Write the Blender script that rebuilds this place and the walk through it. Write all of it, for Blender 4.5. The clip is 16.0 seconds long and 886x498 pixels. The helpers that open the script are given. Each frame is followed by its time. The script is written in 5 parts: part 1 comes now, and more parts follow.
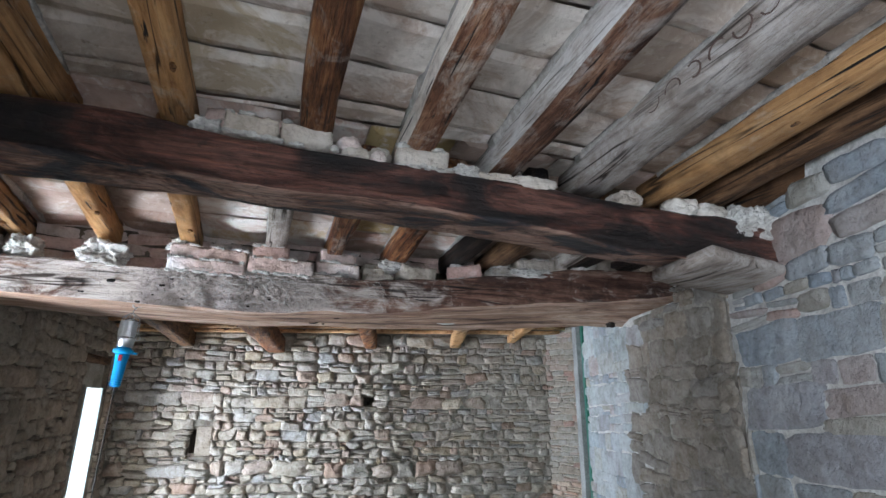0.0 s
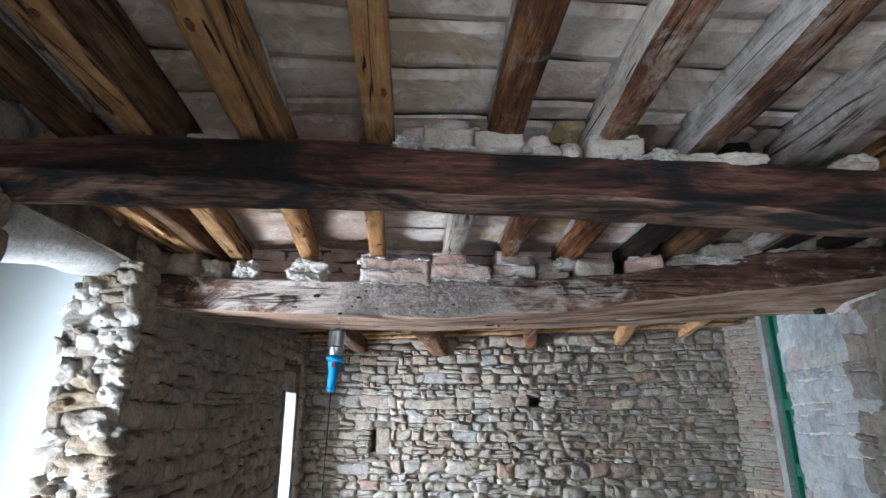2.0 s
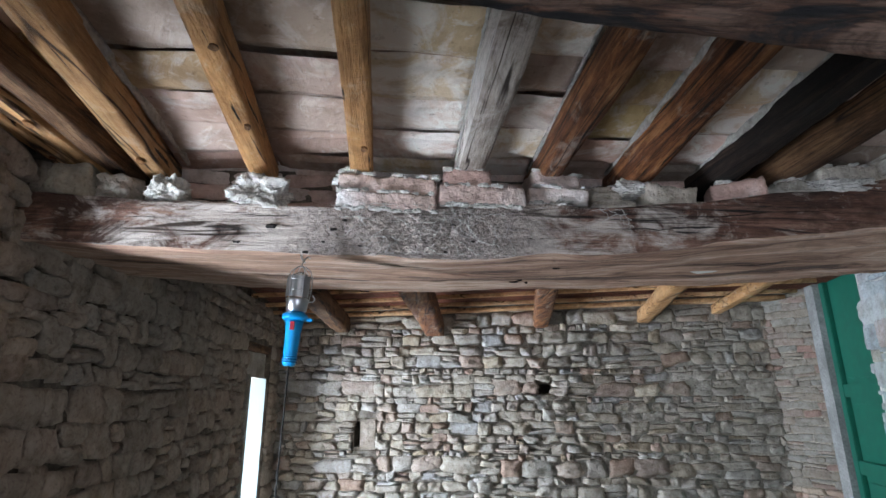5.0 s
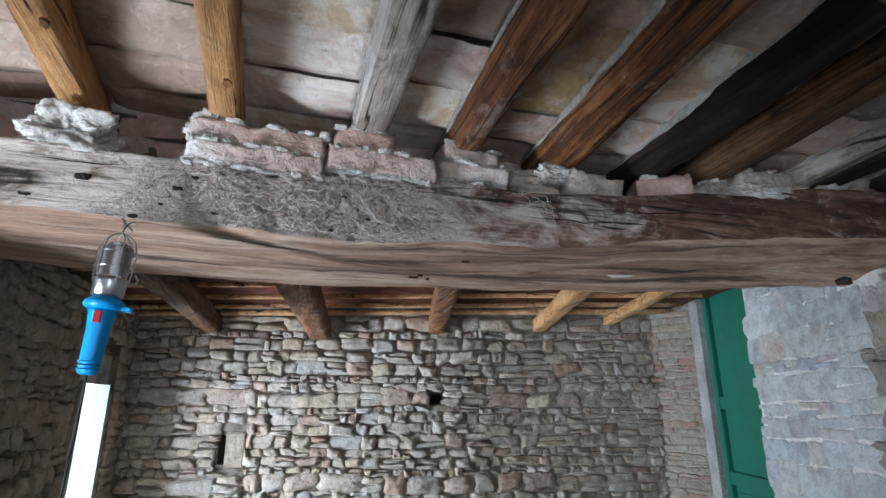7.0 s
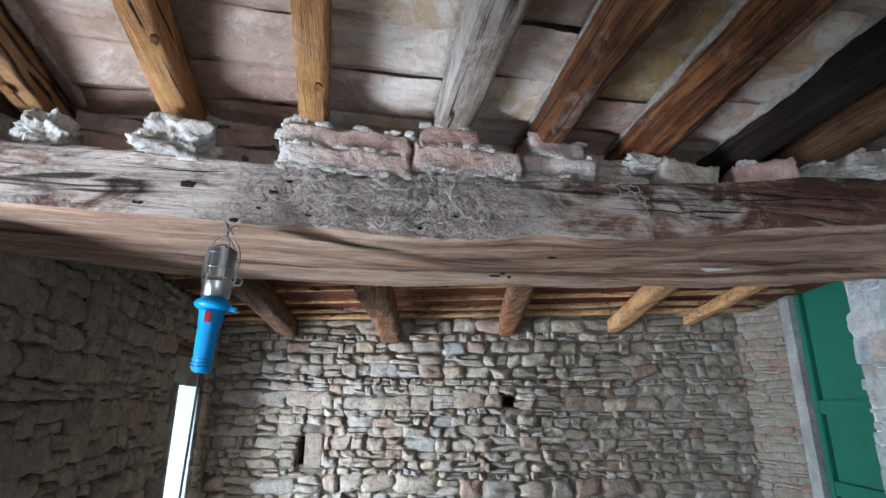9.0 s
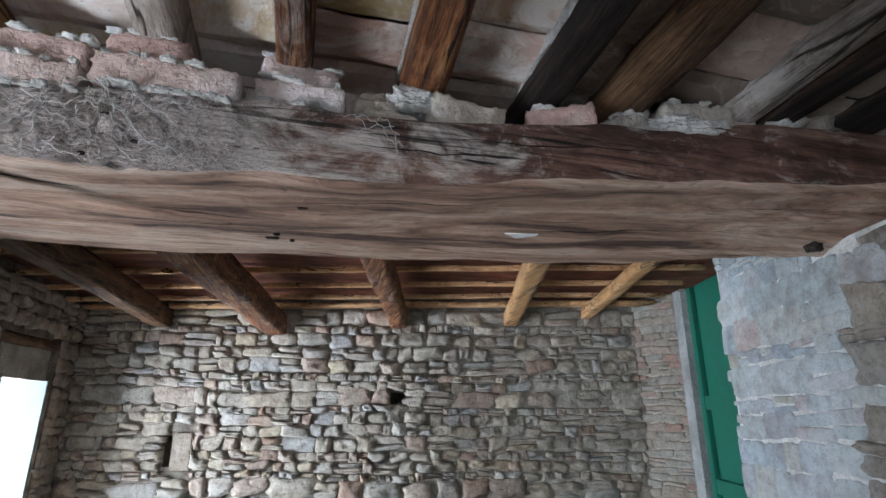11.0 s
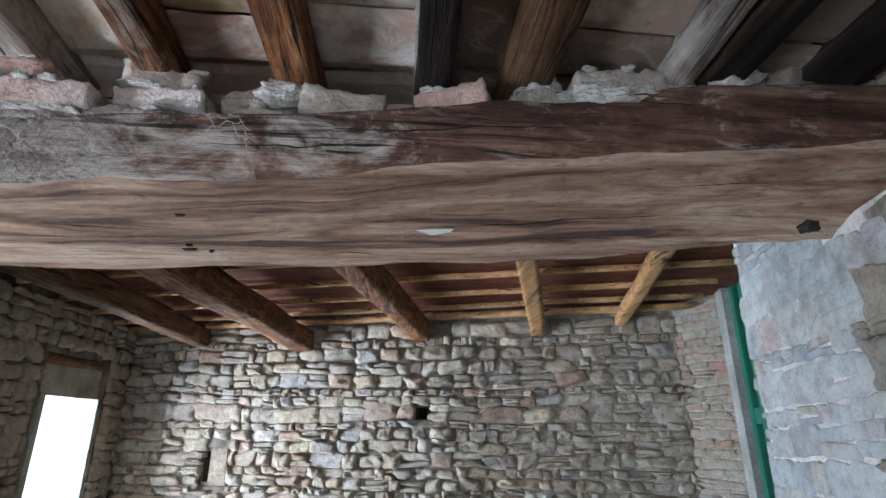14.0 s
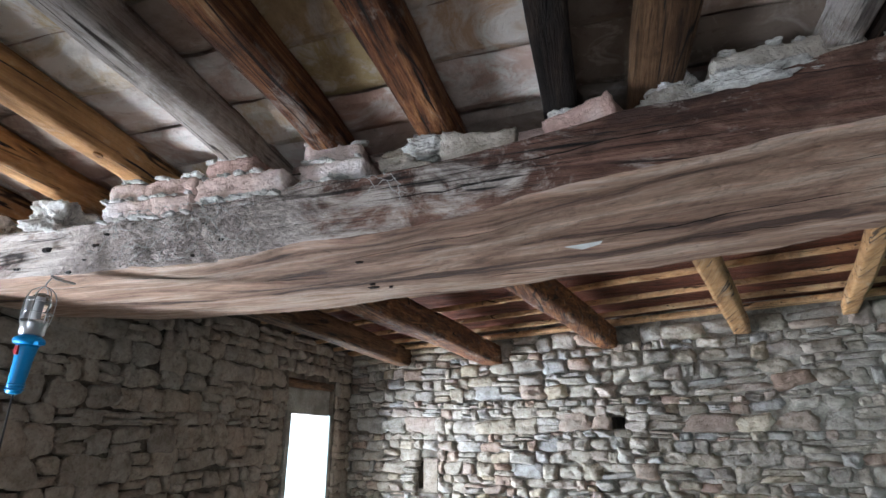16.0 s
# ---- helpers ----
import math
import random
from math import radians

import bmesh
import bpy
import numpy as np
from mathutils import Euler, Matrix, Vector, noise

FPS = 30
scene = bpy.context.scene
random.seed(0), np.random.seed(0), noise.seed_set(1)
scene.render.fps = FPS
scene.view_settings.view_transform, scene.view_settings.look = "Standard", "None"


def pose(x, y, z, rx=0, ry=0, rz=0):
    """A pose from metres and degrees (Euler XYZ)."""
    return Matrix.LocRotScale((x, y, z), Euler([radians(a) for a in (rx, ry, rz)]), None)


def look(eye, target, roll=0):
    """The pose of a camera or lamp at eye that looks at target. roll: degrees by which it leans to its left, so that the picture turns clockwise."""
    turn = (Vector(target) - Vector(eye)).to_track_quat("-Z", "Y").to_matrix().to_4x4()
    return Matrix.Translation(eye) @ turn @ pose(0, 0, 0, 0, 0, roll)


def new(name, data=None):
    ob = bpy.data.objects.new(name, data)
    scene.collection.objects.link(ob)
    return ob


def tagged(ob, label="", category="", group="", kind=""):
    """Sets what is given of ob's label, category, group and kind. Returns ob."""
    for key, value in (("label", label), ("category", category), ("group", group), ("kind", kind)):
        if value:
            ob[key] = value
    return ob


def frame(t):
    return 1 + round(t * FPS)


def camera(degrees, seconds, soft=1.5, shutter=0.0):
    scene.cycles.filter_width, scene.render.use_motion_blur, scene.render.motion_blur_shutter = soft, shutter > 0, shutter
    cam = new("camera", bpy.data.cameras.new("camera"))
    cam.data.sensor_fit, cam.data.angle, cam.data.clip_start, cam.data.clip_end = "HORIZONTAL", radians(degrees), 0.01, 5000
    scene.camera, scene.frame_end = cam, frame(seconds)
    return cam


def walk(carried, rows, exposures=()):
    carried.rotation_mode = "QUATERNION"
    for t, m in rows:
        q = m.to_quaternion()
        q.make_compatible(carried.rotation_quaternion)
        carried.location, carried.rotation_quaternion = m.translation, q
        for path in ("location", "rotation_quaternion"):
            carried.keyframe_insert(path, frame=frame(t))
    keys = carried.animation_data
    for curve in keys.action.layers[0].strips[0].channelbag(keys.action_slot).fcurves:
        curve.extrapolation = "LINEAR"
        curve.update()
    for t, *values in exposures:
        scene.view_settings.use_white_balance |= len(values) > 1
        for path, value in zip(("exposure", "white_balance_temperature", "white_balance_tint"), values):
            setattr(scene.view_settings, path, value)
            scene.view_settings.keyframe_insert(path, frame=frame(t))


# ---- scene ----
from mathutils.bvhtree import BVHTree

cam = camera(80.7, 16.0)
PATH = [
    (0, (0.099, 0.082, 1.571), (0.704, 1.901, 2.143), 0.4),
    (0.5, (0.063, 0.104, 1.571), (0.557, 1.956, 2.142), 0.2),
    (1, (0.014, 0.111, 1.575), (0.384, 1.991, 2.148), 0.0),
    (1.5, (-0.03, 0.11, 1.571), (0.208, 2.011, 2.145), -0.1),
    (2, (-0.087, 0.125, 1.571), (0.022, 2.038, 2.144), -0.2),
    (2.5, (-0.176, 0.177, 1.556), (-0.168, 2.094, 2.126), -0.3),
    (3, (-0.218, 0.261, 1.545), (-0.247, 2.181, 2.107), -0.4),
    (3.5, (-0.159, 0.44, 1.545), (-0.19, 2.362, 2.095), -0.5),
    (4, (-0.127, 0.616, 1.535), (-0.155, 2.54, 2.08), -0.5),
    (4.5, (-0.151, 0.781, 1.533), (-0.134, 2.705, 2.076), -0.4),
    (5, (-0.132, 0.912, 1.549), (0.033, 2.831, 2.088), -0.3),
    (5.2, (-0.091, 0.958, 1.547), (0.143, 2.871, 2.084), -0.2),
    (7.5, (-0.077, 1.267, 1.583), (0.487, 3.1, 2.148), -0.1),
    (8, (-0.141, 1.279, 1.572), (0.378, 3.123, 2.145), 0.2),
    (8.2, (-0.16, 1.273, 1.572), (0.308, 3.133, 2.139), 0.4),
    (10.3, (0.159, 1.313, 1.55), (0.435, 3.205, 2.138), -0.2),
    (10.5, (0.252, 1.328, 1.546), (0.573, 3.212, 2.134), -0.1),
    (11, (0.437, 1.427, 1.517), (0.91, 3.279, 2.105), 0.2),
    (11.5, (0.564, 1.575, 1.507), (1.152, 3.392, 2.101), 0.2),
    (12, (0.692, 1.648, 1.501), (1.312, 3.451, 2.106), 0.4),
    (12.5, (0.818, 1.651, 1.509), (1.426, 3.452, 2.13), 0.3),
    (13, (0.858, 1.618, 1.511), (1.371, 3.444, 2.145), 0.3),
    (13.5, (0.848, 1.525, 1.503), (1.198, 3.386, 2.145), 0.2),
    (14, (0.899, 1.457, 1.508), (1.066, 3.343, 2.151), 0.0),
    (14.5, (1.021, 1.446, 1.508), (0.984, 3.338, 2.156), -0.2),
    (15, (1.087, 1.444, 1.504), (0.835, 3.316, 2.161), -0.4),
    (15.5, (1.049, 1.403, 1.512), (0.641, 3.244, 2.18), -0.4),
    (16, (0.989, 1.377, 1.516), (0.468, 3.186, 2.193), -0.5),
]
walk(cam, [(t, look(eye, target, roll)) for t, eye, target, roll in PATH], exposures=((0.0, 0.66), (1.5, 0.57), (3.0, 0.43), (8.0, 0.40), (12.0, 0.42), (13.5, 0.62), (15.0, 0.80), (16.0, 0.82)))

# ---- light ----
world = bpy.data.worlds.new("sky")
scene.world = world
world.use_nodes = True
wn = world.node_tree.nodes
sky = wn.new("ShaderNodeTexSky")
sky.sky_type, sky.sun_disc = "NISHITA", False
sky.sun_elevation, sky.sun_rotation = radians(40), radians(200)
world.node_tree.links.new(sky.outputs[0], wn["Background"].inputs[0])
wn["Background"].inputs[1].default_value = 0.1


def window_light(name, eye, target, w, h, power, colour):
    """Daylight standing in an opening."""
    data = bpy.data.lights.new(name, "AREA")
    data.shape, data.size, data.size_y, data.energy, data.color = "RECTANGLE", w, h, power, colour
    ob = new(name, data)
    ob.matrix_world = look(eye, target)
    return ob


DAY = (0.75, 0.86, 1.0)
window_light("daylight_side_window", (-2.05, -1.40, 1.20), (1.2, 0.3, 1.75), 1.2, 1.1, 215, DAY)
# Light added behind the camera for the beam fronts; no doorway is seen there.
window_light("added_back_light", (0.35, -2.98, 1.05), (0.4, 0.0, 1.3), 1.0, 1.9, 30, DAY)
window_light("daylight_door", (-2.80, 5.50, 0.80), (0, 5.1, 1.25), 1.7, 1.6, 300, DAY).data.spread = radians(125)
window_light("daylight_passage", (-1.98, 1.06, 0.64), (-0.1, 1.80, 1.62), 0.95, 1.1, 118, DAY).data.spread = radians(86)

# ---- materials ----


def shader(name, rough=0.85, metal=0.0):
    m = bpy.data.materials.new(name)
    m.use_nodes = True
    nt = m.node_tree
    b = nt.nodes["Principled BSDF"]
    b.inputs["Roughness"].default_value, b.inputs["Metallic"].default_value = rough, metal
    b.inputs["Specular IOR Level"].default_value = 0.3
    return m, nt, b


def coords(nt, scale=(1, 1, 1)):
    tc = nt.nodes.new("ShaderNodeTexCoord")
    mp = nt.nodes.new("ShaderNodeMapping")
    mp.inputs["Scale"].default_value = scale
    nt.links.new(tc.outputs["Object"], mp.inputs["Vector"])
    return mp.outputs["Vector"]


def noise_node(nt, vec, scale, detail=6.0, rough=0.6, distortion=0.0):
    n = nt.nodes.new("ShaderNodeTexNoise")
    n.inputs["Scale"].default_value, n.inputs["Detail"].default_value = scale, detail
    n.inputs["Roughness"].default_value, n.inputs["Distortion"].default_value = rough, distortion
    nt.links.new(vec, n.inputs["Vector"])
    return n.outputs["Fac"]


def ramp(nt, fac, stops):
    r = nt.nodes.new("ShaderNodeValToRGB")
    els = r.color_ramp.elements
    while len(els) < len(stops):
        els.new(0.5)
    for e, (p, c) in zip(els, stops):
        e.position, e.color = p, (*c, 1)
    nt.links.new(fac, r.inputs["Fac"])
    return r.outputs["Color"]


def mix(nt, fac, a, b, mode="MIX"):
    n = nt.nodes.new("ShaderNodeMix")
    n.data_type, n.blend_type = "RGBA", mode
    for sock, v in ((0, fac), (6, a), (7, b)):
        if isinstance(v, (int, float)):
            n.inputs[sock].default_value = v
        elif isinstance(v, tuple):
            n.inputs[sock].default_value = (*v, 1)
        else:
            nt.links.new(v, n.inputs[sock])
    return n.outputs[2]


def bump(nt, b, height, strength=0.5, dist=0.01, after=None):
    n = nt.nodes.new("ShaderNodeBump")
    n.inputs["Strength"].default_value, n.inputs["Distance"].default_value = strength, dist
    nt.links.new(height, n.inputs["Height"])
    if after:
        nt.links.new(after, n.inputs["Normal"])
    nt.links.new(n.outputs[0], b.inputs["Normal"])
    return n.outputs[0]


def rnd(nt, island=False):
    if island:
        return nt.nodes.new("ShaderNodeNewGeometry").outputs["Random Per Island"]
    return nt.nodes.new("ShaderNodeObjectInfo").outputs["Random"]


def world_coords(nt):
    return nt.nodes.new("ShaderNodeNewGeometry").outputs["Position"]


def stone_mat(name, tones, island, dust=(0.50, 0.46, 0.40), grime=0.4, pitted=1.0):
    m, nt, b = shader(name, 0.9)
    v = world_coords(nt)
    base = ramp(nt, rnd(nt, island), [(i / (len(tones) - 1), c) for i, c in enumerate(tones)])
    big = noise_node(nt, v, 3.0, 4)
    fine = noise_node(nt, v, 55.0, 8, 0.7)
    mid = noise_node(nt, v, 14.0, 6, 0.65)
    c = mix(nt, ramp(nt, mid, [(0.35, (0, 0, 0)), (0.75, (1, 1, 1))]), base, mix(nt, 1.0, base, (0.55, 0.52, 0.47), "MULTIPLY"))
    c = mix(nt, ramp(nt, big, [(0.45, (0, 0, 0)), (0.7, (grime, grime, grime))]), c, dust)
    c = mix(nt, ramp(nt, fine, [(0.34, (0.5 * pitted,) * 3), (0.47, (0, 0, 0))]), c, mix(nt, 1.0, c, (0.35, 0.31, 0.28), "MULTIPLY"))
    c = mix(nt, ramp(nt, noise_node(nt, v, 24.0, 8, 0.75, 0.6), [(0.36, (0.5 * pitted,) * 3), (0.52, (0, 0, 0))]), c, mix(nt, 1.0, c, (0.55, 0.5, 0.45), "MULTIPLY"))
    nt.links.new(c, b.inputs["Base Color"])
    n1 = bump(nt, b, mid, 0.8, 0.03)
    n2 = bump(nt, b, noise_node(nt, v, 30.0, 7, 0.7, 0.5), 0.7, 0.014, n1)
    bump(nt, b, fine, 0.6, 0.006, n2)
    return m


def mortar_mat(name, light, dark, scale=9.0, relief=1.0):
    m, nt, b = shader(name, 0.95)
    v = world_coords(nt)
    big, fine = noise_node(nt, v, scale, 6), noise_node(nt, v, 70.0, 8, 0.75)
    c = mix(nt, ramp(nt, fine, [(0.35, (0.6, 0.6, 0.6)), (0.6, (0, 0, 0))]), ramp(nt, big, [(0.35, dark), (0.65, light)]), tuple(x * 0.5 for x in dark))
    nt.links.new(c, b.inputs["Base Color"])
    n1 = bump(nt, b, big, 0.8, 0.03 * relief)
    bump(nt, b, fine, 0.7, 0.008 * relief, n1)
    return m


def wood_mat(name, stops, axis, grain=1.0, dust=None, dust_at=0.58, cracks=0.8, rough=0.7, patch=None, fade=None, soft=0.0, burl=None, stained=0.85, splits=1.0):
    """Grain runs along the axis; stops colour the grain, dust lies in patches that may fade out along x."""
    m, nt, b = shader(name, rough)

    def along(across, down):
        s = [across, across, across]
        s["xyz".index(axis)] = down
        return coords(nt, tuple(s))

    plain = coords(nt)
    r = rnd(nt)
    g = noise_node(nt, along(44.0 * grain, 2.6 * grain), 1.0, 9, 0.7, 0.9)
    f = noise_node(nt, along(190.0, 6.0), 1.0, 6, 0.65, 0.4)
    split = noise_node(nt, along(60.0, 1.5), 1.0, 4, 0.55, 0.5)
    stain = noise_node(nt, plain, 7.0, 9, 0.72, 0.6)
    speck = noise_node(nt, plain, 95.0, 6, 0.7)
    c = ramp(nt, g, stops)
    if soft:
        tone = noise_node(nt, along(13.0, 1.7), 1.0, 5, 0.55, 1.2)
        c = mix(nt, soft, c, ramp(nt, tone, [(0.30, stops[0][1]), (0.42, stops[1][1]), (0.55, stops[2][1]), (0.68, stops[3][1])]))
        cracks *= 1 - 0.6 * soft
    c = mix(nt, ramp(nt, stain, [(0.36, (stained,) * 3), (0.58, (0, 0, 0))]), c, mix(nt, 1.0, c, (0.34, 0.28, 0.25), "MULTIPLY"))
    if patch:
        pn = noise_node(nt, along(9.0 - 4 * soft, 4.0 - 3 * soft), 1.0, 8, 0.66, 0.8)
        c = mix(nt, ramp(nt, pn, [(0.48, (0, 0, 0)), (0.58, (0.9, 0.9, 0.9))]), c, patch)
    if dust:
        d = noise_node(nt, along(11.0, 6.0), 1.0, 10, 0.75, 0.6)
        # dust thickens round one x, which also paints the lit stretch paler
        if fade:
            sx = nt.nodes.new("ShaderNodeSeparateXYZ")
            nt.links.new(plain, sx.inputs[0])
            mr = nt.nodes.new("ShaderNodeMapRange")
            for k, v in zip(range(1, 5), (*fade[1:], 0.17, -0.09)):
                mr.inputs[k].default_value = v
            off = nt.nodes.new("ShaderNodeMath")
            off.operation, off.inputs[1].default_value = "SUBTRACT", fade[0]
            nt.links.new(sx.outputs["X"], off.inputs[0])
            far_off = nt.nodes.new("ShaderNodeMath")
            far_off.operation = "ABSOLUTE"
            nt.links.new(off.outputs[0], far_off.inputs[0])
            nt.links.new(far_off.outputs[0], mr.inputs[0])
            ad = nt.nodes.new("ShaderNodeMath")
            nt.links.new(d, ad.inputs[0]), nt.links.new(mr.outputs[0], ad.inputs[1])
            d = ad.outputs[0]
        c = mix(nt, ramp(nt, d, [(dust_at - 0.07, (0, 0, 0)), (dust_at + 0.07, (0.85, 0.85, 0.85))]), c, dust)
    c = mix(nt, ramp(nt, f, [(0.34, (cracks, cracks, cracks)), (0.47, (0, 0, 0))]), c, mix(nt, 1.0, c, (0.25, 0.2, 0.18), "MULTIPLY"))
    c = mix(nt, ramp(nt, split, [(0.325 - 0.05 * soft, (splits,) * 3), (0.365 - 0.04 * soft, (0, 0, 0))]), c, (0.012, 0.009, 0.008))
    long = noise_node(nt, along(9.0, 0.55), 1.0, 3, 0.5, 0.35)
    where = noise_node(nt, along(5.0, 2.0), 1.0, 2)
    line = mix(nt, ramp(nt, where, [(0.47, (0, 0, 0)), (0.56, (1, 1, 1))]), (0, 0, 0), ramp(nt, long, [(0.484, (0, 0, 0)), (0.495, (1, 1, 1)), (0.505, (1, 1, 1)), (0.516, (0, 0, 0))]))
    c = mix(nt, line, c, mix(nt, 1.0, c, (0.10, 0.08, 0.07), "MULTIPLY"))
    c = mix(nt, ramp(nt, speck, [(0.28, (0.8, 0.8, 0.8)), (0.36, (0, 0, 0))]), c, mix(nt, 1.0, c, (0.3, 0.26, 0.24), "MULTIPLY"))
    c = mix(nt, 1.0, c, ramp(nt, r, [(0.0, (0.8, 0.8, 0.82)), (1.0, (1.12, 1.06, 1.0))]), "MULTIPLY")
    gnarl = None
    if burl:
        sx = nt.nodes.new("ShaderNodeSeparateXYZ")
        nt.links.new(plain, sx.inputs[0])
        edge = nt.nodes.new("ShaderNodeMath")
        edge.operation = "MULTIPLY_ADD"
        nt.links.new(noise_node(nt, plain, 9.0, 6, 0.7), edge.inputs[0])
        edge.inputs[1].default_value = 0.35
        nt.links.new(sx.outputs["X"], edge.inputs[2])
        span = burl[1] - burl[0]
        at = nt.nodes.new("ShaderNodeMapRange")
        nt.links.new(edge.outputs[0], at.inputs[0])
        at.inputs[1].default_value, at.inputs[2].default_value = burl[0] + 0.17, burl[1] + 0.17
        inside = ramp(nt, at.outputs[0], [(0.0, (0, 0, 0)), (0.12, (1, 1, 1)), (0.72, (1, 1, 1)), (1.0, (0, 0, 0))])
        gnarl = noise_node(nt, coords(nt, (20.0, 20.0, 26.0)), 1.0, 7, 0.66, 3.4)
        vein = mix(nt, ramp(nt, gnarl, [(0.38, (1, 1, 1)), (0.46, (0, 0, 0))]), (0, 0, 0), inside)
        c = mix(nt, mix(nt, 0.6, (0, 0, 0), inside), c, (0.47, 0.385, 0.345))
        c = mix(nt, mix(nt, 0.65, (0, 0, 0), vein), c, (0.075, 0.050, 0.042))
        hair = noise_node(nt, coords(nt, (60.0, 60.0, 60.0)), 1.0, 6, 0.7, 5.0)
        c = mix(nt, mix(nt, ramp(nt, hair, [(0.34, (0.4, 0.4, 0.4)), (0.42, (0, 0, 0))]), (0, 0, 0), inside), c, (0.07, 0.05, 0.045))
    nt.links.new(c, b.inputs["Base Color"])
    n1 = bump(nt, b, g, 0.6, 0.02)
    if burl:
        n1 = bump(nt, b, mix(nt, inside, (0.5, 0.5, 0.5), ramp(nt, gnarl, [(0.36, (0, 0, 0)), (0.56, (1, 1, 1))])), 0.9, 0.02, n1)
    n2 = bump(nt, b, f, 0.8, 0.008, n1)
    n3 = bump(nt, b, ramp(nt, split, [(0.30, (0, 0, 0)), (0.36, (1, 1, 1))]), 0.6, 0.01, n2)
    n4 = bump(nt, b, speck, 0.4, 0.005, n3)
    b2 = bump(nt, b, stain, 0.7, 0.02 if soft else 0.006, n4)
    return m


def plain_mat(name, colour, rough=0.5, metal=0.0, wear=None, scale=12.0):
    m, nt, b = shader(name, rough, metal)
    v = coords(nt)
    n = noise_node(nt, v, scale, 7, 0.65)
    c = mix(nt, ramp(nt, n, [(0.4, (0, 0, 0)), (0.72, (1, 1, 1))]), colour, wear or tuple(x * 0.75 for x in colour))
    nt.links.new(c, b.inputs["Base Color"])
    bump(nt, b, noise_node(nt, v, scale * 5, 6), 0.25, 0.003)
    return m


def tile_mat_of(name, tones, lime, cover):
    """Flat clay tiles with smears of lime and soot over them."""
    m, nt, b = shader(name, 0.92)
    v = world_coords(nt)
    c = ramp(nt, rnd(nt, True), [(i / (len(tones) - 1), t) for i, t in enumerate(tones)])
    smear = noise_node(nt, v, 4.5, 11, 0.68, 1.1)
    c = mix(nt, ramp(nt, smear, [(cover, (0, 0, 0)), (cover + 0.10, (0.82, 0.82, 0.82))]), c, lime)
    chalk = noise_node(nt, v, 13.0, 9, 0.7, 0.8)
    c = mix(nt, ramp(nt, chalk, [(0.54, (0, 0, 0)), (0.62, (0.6, 0.6, 0.6))]), c, tuple(min(0.85, x * 1.12) for x in lime))
    soot = noise_node(nt, v, 2.6, 8, 0.7, 0.4)
    c = mix(nt, ramp(nt, soot, [(0.36, (0.75, 0.75, 0.75)), (0.52, (0, 0, 0))]), c, mix(nt, 1.0, c, (0.42, 0.38, 0.34), "MULTIPLY"))
    crumb = noise_node(nt, v, 34.0, 7, 0.7)
    c = mix(nt, ramp(nt, crumb, [(0.30, (0.7, 0.7, 0.7)), (0.40, (0, 0, 0))]), c, mix(nt, 1.0, c, (0.45, 0.40, 0.36), "MULTIPLY"))
    nt.links.new(c, b.inputs["Base Color"])
    n1 = bump(nt, b, smear, 0.6, 0.02)
    n2 = bump(nt, b, chalk, 0.5, 0.008, n1)
    bump(nt, b, crumb, 0.5, 0.004, n2)
    return m


def hewn_mat(name, tones, spread, rough, nick=0.8, stretch=2.6, grainy=0.85):
    """Adze-hewn old oak: broad blotches of soot and bare wood along x, with fine grain and nicks."""
    m, nt, b = shader(name, rough)
    b.inputs["Specular IOR Level"].default_value = 0.45
    blotch = noise_node(nt, coords(nt, (stretch, 8.0, 8.0)), 1.0, 11, 0.66, 1.0)
    c = ramp(nt, blotch, [(p, t) for p, t in zip(spread, tones)])
    grain = noise_node(nt, coords(nt, (5.0, 95.0, 95.0)), 1.0, 8, 0.68, 0.7)
    c = mix(nt, ramp(nt, grain, [(0.36, (grainy,) * 3), (0.52, (0, 0, 0))]), c, mix(nt, 1.0, c, (0.22, 0.18, 0.17), "MULTIPLY"))
    c = mix(nt, ramp(nt, grain, [(0.54, (0, 0, 0)), (0.70, (grainy * 0.6,) * 3)]), c, mix(nt, 1.0, c, (2.6, 2.1, 1.9), "MULTIPLY"))
    chop = noise_node(nt, coords(nt, (16.0, 26.0, 26.0)), 1.0, 8, 0.7, 1.4)
    c = mix(nt, ramp(nt, chop, [(0.33, (nick, nick, nick)), (0.44, (0, 0, 0))]), c, (0.010, 0.008, 0.008))
    dusty = noise_node(nt, coords(nt, (30.0, 30.0, 70.0)), 1.0, 9, 0.8, 0.5)
    c = mix(nt, ramp(nt, dusty, [(0.62, (0, 0, 0)), (0.70, (0.55, 0.55, 0.55))]), c, (0.30, 0.235, 0.20))
    nt.links.new(c, b.inputs["Base Color"])
    n1 = bump(nt, b, blotch, 0.8, 0.03)
    n2 = bump(nt, b, chop, 0.8, 0.014, n1)
    bump(nt, b, grain, grainy, 0.008, n2)
    return m


FAR_TONES = [(0.38, 0.335, 0.285), (0.50, 0.455, 0.39), (0.44, 0.42, 0.39), (0.52, 0.44, 0.33), (0.42, 0.395, 0.37), (0.43, 0.31, 0.25), (0.56, 0.525, 0.475), (0.44, 0.44, 0.44), (0.47, 0.42, 0.35)]
LEFT_TONES = [(0.30, 0.25, 0.205), (0.40, 0.335, 0.275), (0.365, 0.32, 0.275), (0.43, 0.35, 0.28), (0.33, 0.26, 0.215)]
RIGHT_TONES = [(0.38, 0.365, 0.34), (0.42, 0.39, 0.335), (0.30, 0.36, 0.43), (0.43, 0.41, 0.37), (0.28, 0.335, 0.40), (0.37, 0.40, 0.42), (0.44, 0.30, 0.26), (0.32, 0.37, 0.425), (0.40, 0.385, 0.35)]
far_stone = stone_mat("grey_ochre_stone", FAR_TONES, False, grime=0.6)
